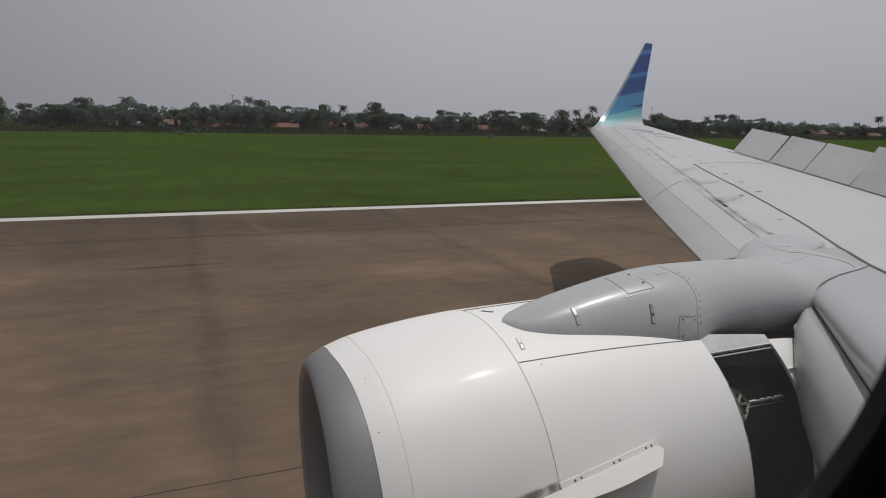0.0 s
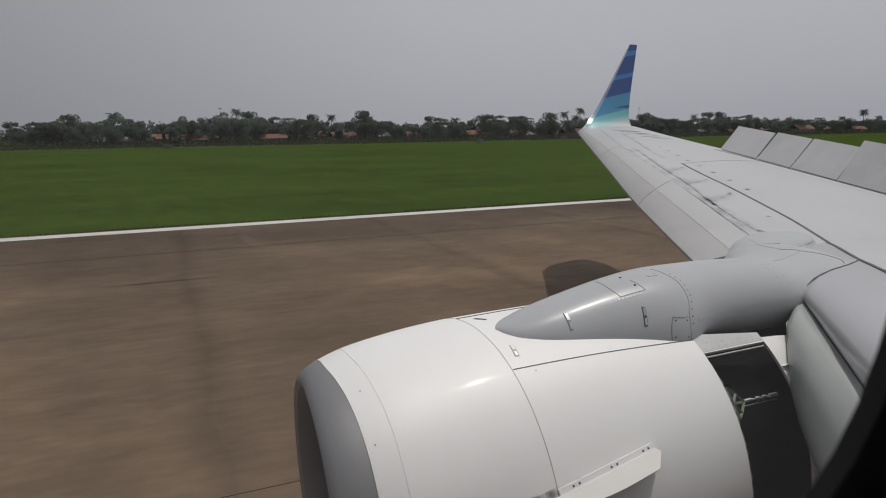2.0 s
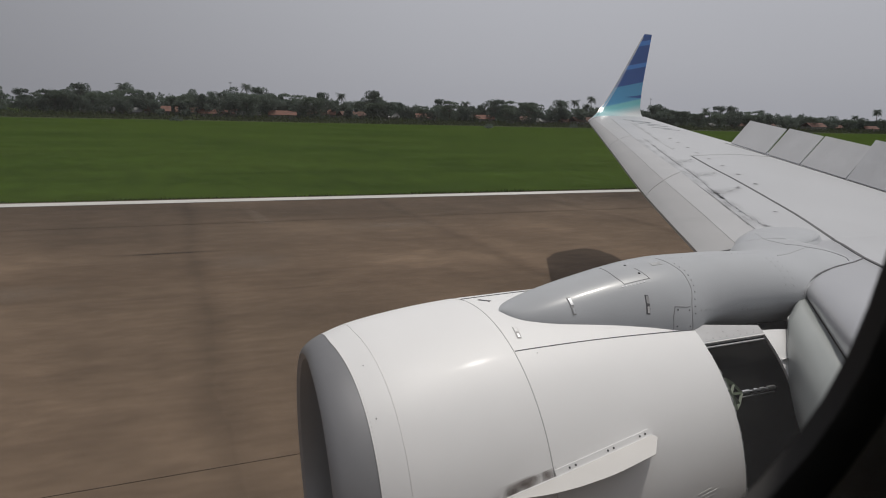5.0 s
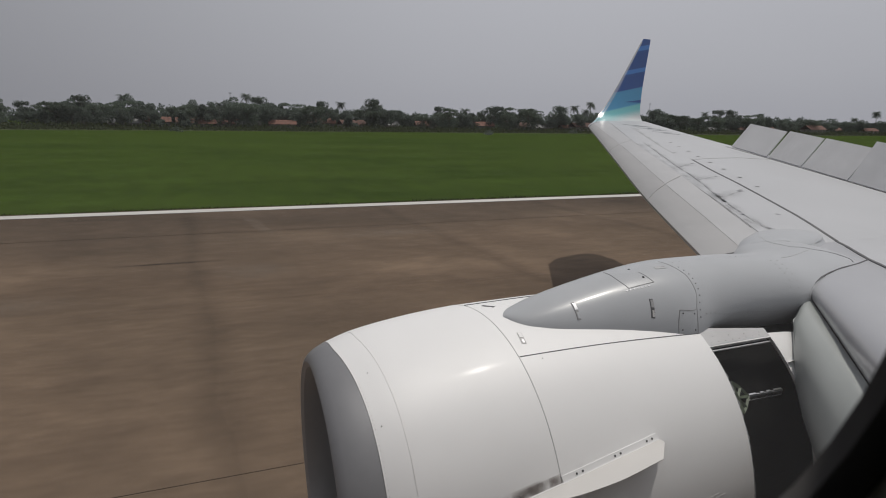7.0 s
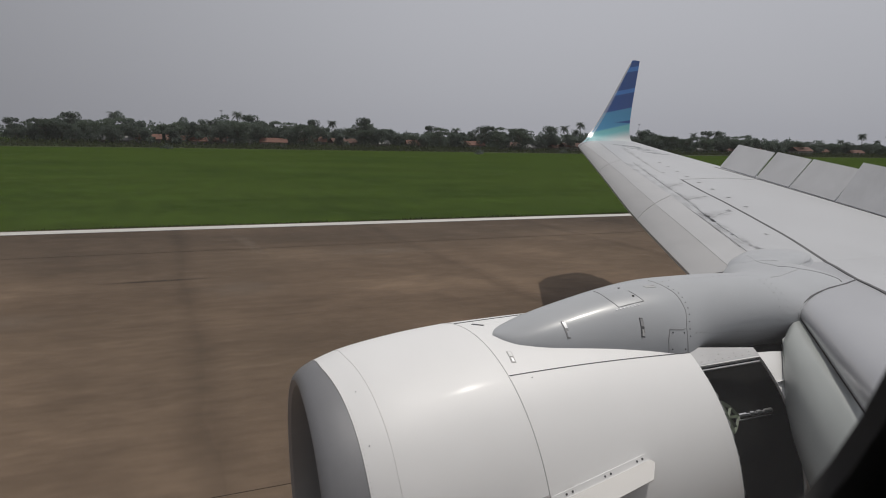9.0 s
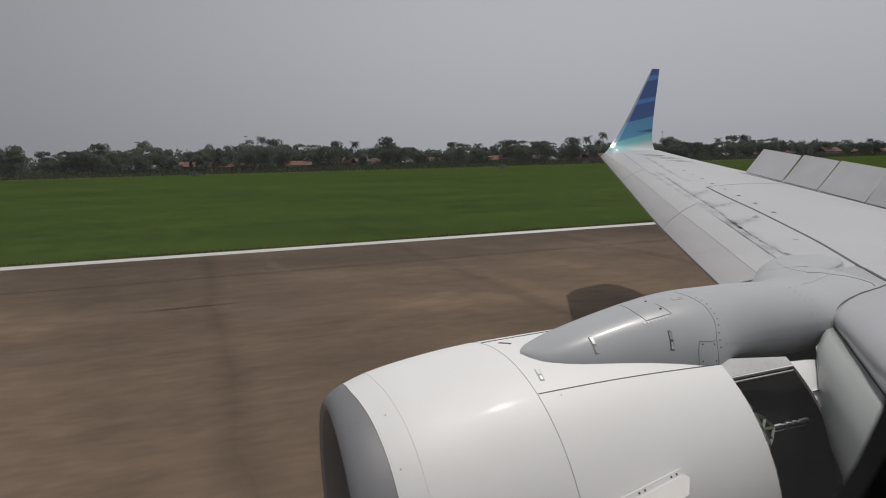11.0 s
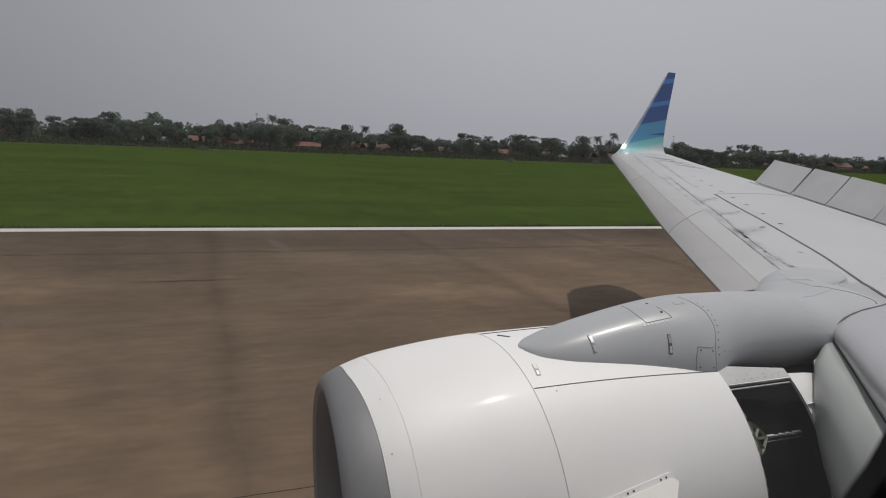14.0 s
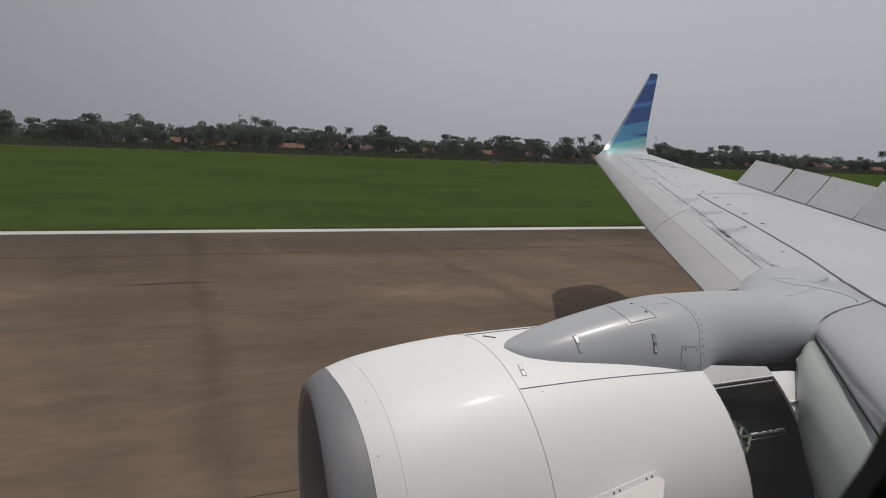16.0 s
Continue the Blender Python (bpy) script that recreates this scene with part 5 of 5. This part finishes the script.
EDGE = 246.0     # where the field ends
x = -120.0
while x < 720:
    dens = 0.5 + 0.5 * math.sin(x * 0.027 + 1.0)
    low = curve([(-120, 0.74), (30, 0.80), (90, 0.98), (160, 0.96), (230, 0.80), (320, 0.78)], x)
    for row in range(3):
        if rng.random() < 0.88:
            put(rng.choice(protos), x + rng.uniform(-3, 3), EDGE + 8 + row * 15 + rng.uniform(-5, 5), rng.uniform(0, 360), rng.uniform(0.72, 1.12) * (0.74 + 0.3 * dens) * low)
    if rng.random() < 0.36:
        put(rng.choice(palms), x + rng.uniform(-3, 3), EDGE + 10 + rng.uniform(-4, 30), rng.uniform(0, 360), rng.uniform(0.62, 0.84))
    if rng.random() < 0.20 + 0.26 * (math.sin(x * 0.05) > 0):
        put(rng.choice(houses[:2] * 5 + houses[2:]), x, EDGE + rng.choice((6, 12, 22)) + rng.uniform(-2, 4), rng.uniform(-14, 14), rng.uniform(0.48, 0.70))
    x += rng.uniform(3.6, 5.2) * (1 + max(0, x) / 720)

# rough olive margin at the far edge of the field
bm = bmesh.new()
sheet(bm, [[Vector((xx, EDGE - 36 + 5 * math.sin(xx * 0.021) + 2 * math.sin(xx * 0.09), -0.044)), Vector((xx, EDGE + 40, -0.044))] for xx in range(-200, 801, 8)])
tagged(part("field_margin", bm, SCRUB, smooth=0), "rough olive grass margin before the trees", "grass", kind="structure")
# scrub along the far edge of the field
bm = bmesh.new()
for k in range(64000):
    xx = rng.uniform(-140, 760)
    front = k % 2
    yy = EDGE - (30 if front else 6) + rng.uniform(0, 24) + 2.4 * math.sin(xx * 0.06)
    leaf_quad(bm, Vector((xx, yy, abs(rng.gauss(0, 0.22 if front else 0.75)))), 0.40, rng, 0.1)
tagged(part("scrub", bm, SCRUB, smooth=0), "low dark scrub along the far edge of the field", "bushes", kind="stuff")
bm = bmesh.new()
xx = -160.0
while xx < 800:
    high = 6.8 + 1.3 * math.sin(xx * 0.037) + rng.gauss(0, 0.9)
    mid, wide = Vector((xx, EDGE + 58 + rng.uniform(0, 24), high * 0.5)), rng.uniform(2.2, 4.2)
    for k in range(190):
        d = Vector((rng.gauss(0, 1), rng.gauss(0, 1), rng.gauss(0, 1))).normalized() * rng.random() ** 0.4
        leaf_quad(bm, mid + Vector((d.x * wide, d.y * wide, d.z * high * 0.5)), 0.55, rng, 0.3)
    xx += rng.uniform(1.6, 3.6)
tagged(part("far_woods", bm, LEAF, smooth=0), "distant dark woods behind the village", "woods", kind="stuff")

# lighting masts behind the village
for k, (xx, yy, h) in enumerate(((48, 296, 13), (264, 310, 14))):
    mast = empty("lighting_mast", "thin grey steel mast rising over the trees", "mast", "masts beyond the airfield")
    bm = bmesh.new()
    tube(bm, [Vector((0, 0, -0.1)), Vector((0, 0, h))], [0.11, 0.06], 8)
    part("pole", bm, TIN, mast)
    bm = bmesh.new()
    box(bm, (0, 0, h), (1.1, 0.3, 0.3))
    part("lamp_head", bm, TIN, mast, smooth=0)
    mast.location = (xx, yy, -0.05)

# shrubs that stand in the field
def shrub(seed):
    r = random.Random(seed)
    t = empty("shrub", "small dark shrub standing in the grass", "shrub", "shrubs in the field")
    bm = bmesh.new()
    tube(bm, [Vector((0, 0, -0.1)), Vector((0.1, 0, 0.7))], [0.06, 0.03], 5)
    part("stem", bm, BARK, t)
    bm = bmesh.new()
    for k in range(150):
        leaf_quad(bm, Vector((r.gauss(0, 0.9), r.gauss(0, 0.5), 0.25 + abs(r.gauss(0, 0.45)))), 0.22, r)
    part("leaves", bm, LEAF, t, smooth=0)
    return t


sh = shrub(3)
for k, (xx, yy) in enumerate(((18, 190), (95, 175), (150, 215))):
    if k == 0:
        sh.matrix_basis = pose(xx, yy, -0.05)
    else:
        copy_thing(sh, pose(xx, yy, -0.05, 0, 0, 70 * k))

# uneven grass along the pavement's edge
bm = bmesh.new()
for k in range(16000):
    xx = rng.uniform(-14, 75) if k < 11000 else rng.uniform(-14, 140)
    clump = noise.noise(Vector((xx * 0.25, 3.1, 0)))
    yy = 30.38 + abs(rng.gauss(0, 0.30)) - 0.22 * max(0, clump)
    h = (0.05 + 0.12 * rng.random()) * (0.7 + max(0, clump + 0.2))
    w = 0.012
    a = rng.uniform(0, 3.14)
    dx, dy = math.cos(a) * w, math.sin(a) * w
    lean = Vector((rng.gauss(0, 0.05), rng.gauss(0, 0.05), h))
    b0 = Vector((xx, yy, -0.055))
    bm.faces.new([bm.verts.new(v) for v in (b0 - Vector((dx, dy, 0)), b0 + Vector((dx, dy, 0)), b0 + lean)])
tagged(part("edge_grass", bm, TUFT, smooth=0), "uneven dark grass along the runway edge", "grass", kind="stuff")

# low edge light in the grass
lamp = empty("runway_edge_light", "small runway edge light on a short stem", "runway light")
bm = bmesh.new()
tube(bm, [Vector((0, 0, -0.1)), Vector((0, 0, 0.22))], [0.05, 0.04], 8)
part("stem", bm, TIN, lamp)
bm = bmesh.new()
tube(bm, [Vector((0, 0, 0.22)), Vector((0, 0, 0.30)), Vector((0, 0, 0.36))], [0.09, 0.09, 0.05], 10)
part("lens", bm, ROOF, lamp)
lamp.location = (-4.4, 31.6, -0.05)

# ---------------- runway slabs, last ----------------
LANES = [(-22.1, -14.8), (-14.7, -7.42), (-7.40, -0.02), (0.0, 7.17), (7.185, 14.5), (14.506, 23.66), (23.70, 29.15), (30.16, 30.36)]
for li, (ya, yb) in enumerate(LANES):
    w = yb - ya
    yc = (ya + yb) / 2
    bm = bmesh.new()
    for v in box(bm, (0, 0, 0), (SLAB, w, 0.03)):
        v.co.x += SKEW * v.co.y
    me = bpy.data.meshes.new("slab")
    bm.to_mesh(me)
    bm.free()
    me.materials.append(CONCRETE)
    k0, k1 = (-6, 8) if li < 6 else (-8, 16)
    x0 = JOINT_X + SKEW * (yc - 14)
    for k in range(k0, k1):
        ob = new("slab", me)
        ob.location = (x0 + (k + 0.5) * SLAB, yc, -0.009)
        ob.parent = runway
    # the rest of the lane on either side
    bm = bmesh.new()
    for xa, xb in ((-285, x0 + k0 * SLAB - 0.02), (x0 + k1 * SLAB + 0.02, 405)):
        for v in box(bm, ((xa + xb) / 2, yc, -0.009), (xb - xa, w, 0.03)):
            v.co.x += SKEW * (v.co.y - yc)
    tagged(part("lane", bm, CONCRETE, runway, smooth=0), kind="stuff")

# rubber marks and pale spills on the slabs
for nm, x, y, lx, ly, m_ in (("scuff", 1.4, 19.0, 1.5, 0.14, SCUFF),
                             ("spill", 4.8, 24.9, 0.35, 3.2, SPILL), ("spill", -1.8, 15.6, 1.6, 0.9, SPILL), ("spill", 3.2, 17.4, 1.3, 1.4, SPILL), ("spill", 8.5, 22.0, 2.4, 1.0, SPILL)):
    bm = bmesh.new()
    sheet(bm, [[Vector((x + lx * a, y + ly * b, 0.009)) for b in (-1, 0, 1)] for a in (-1, 0, 1)])
    part(nm, bm, m_, runway, smooth=0)
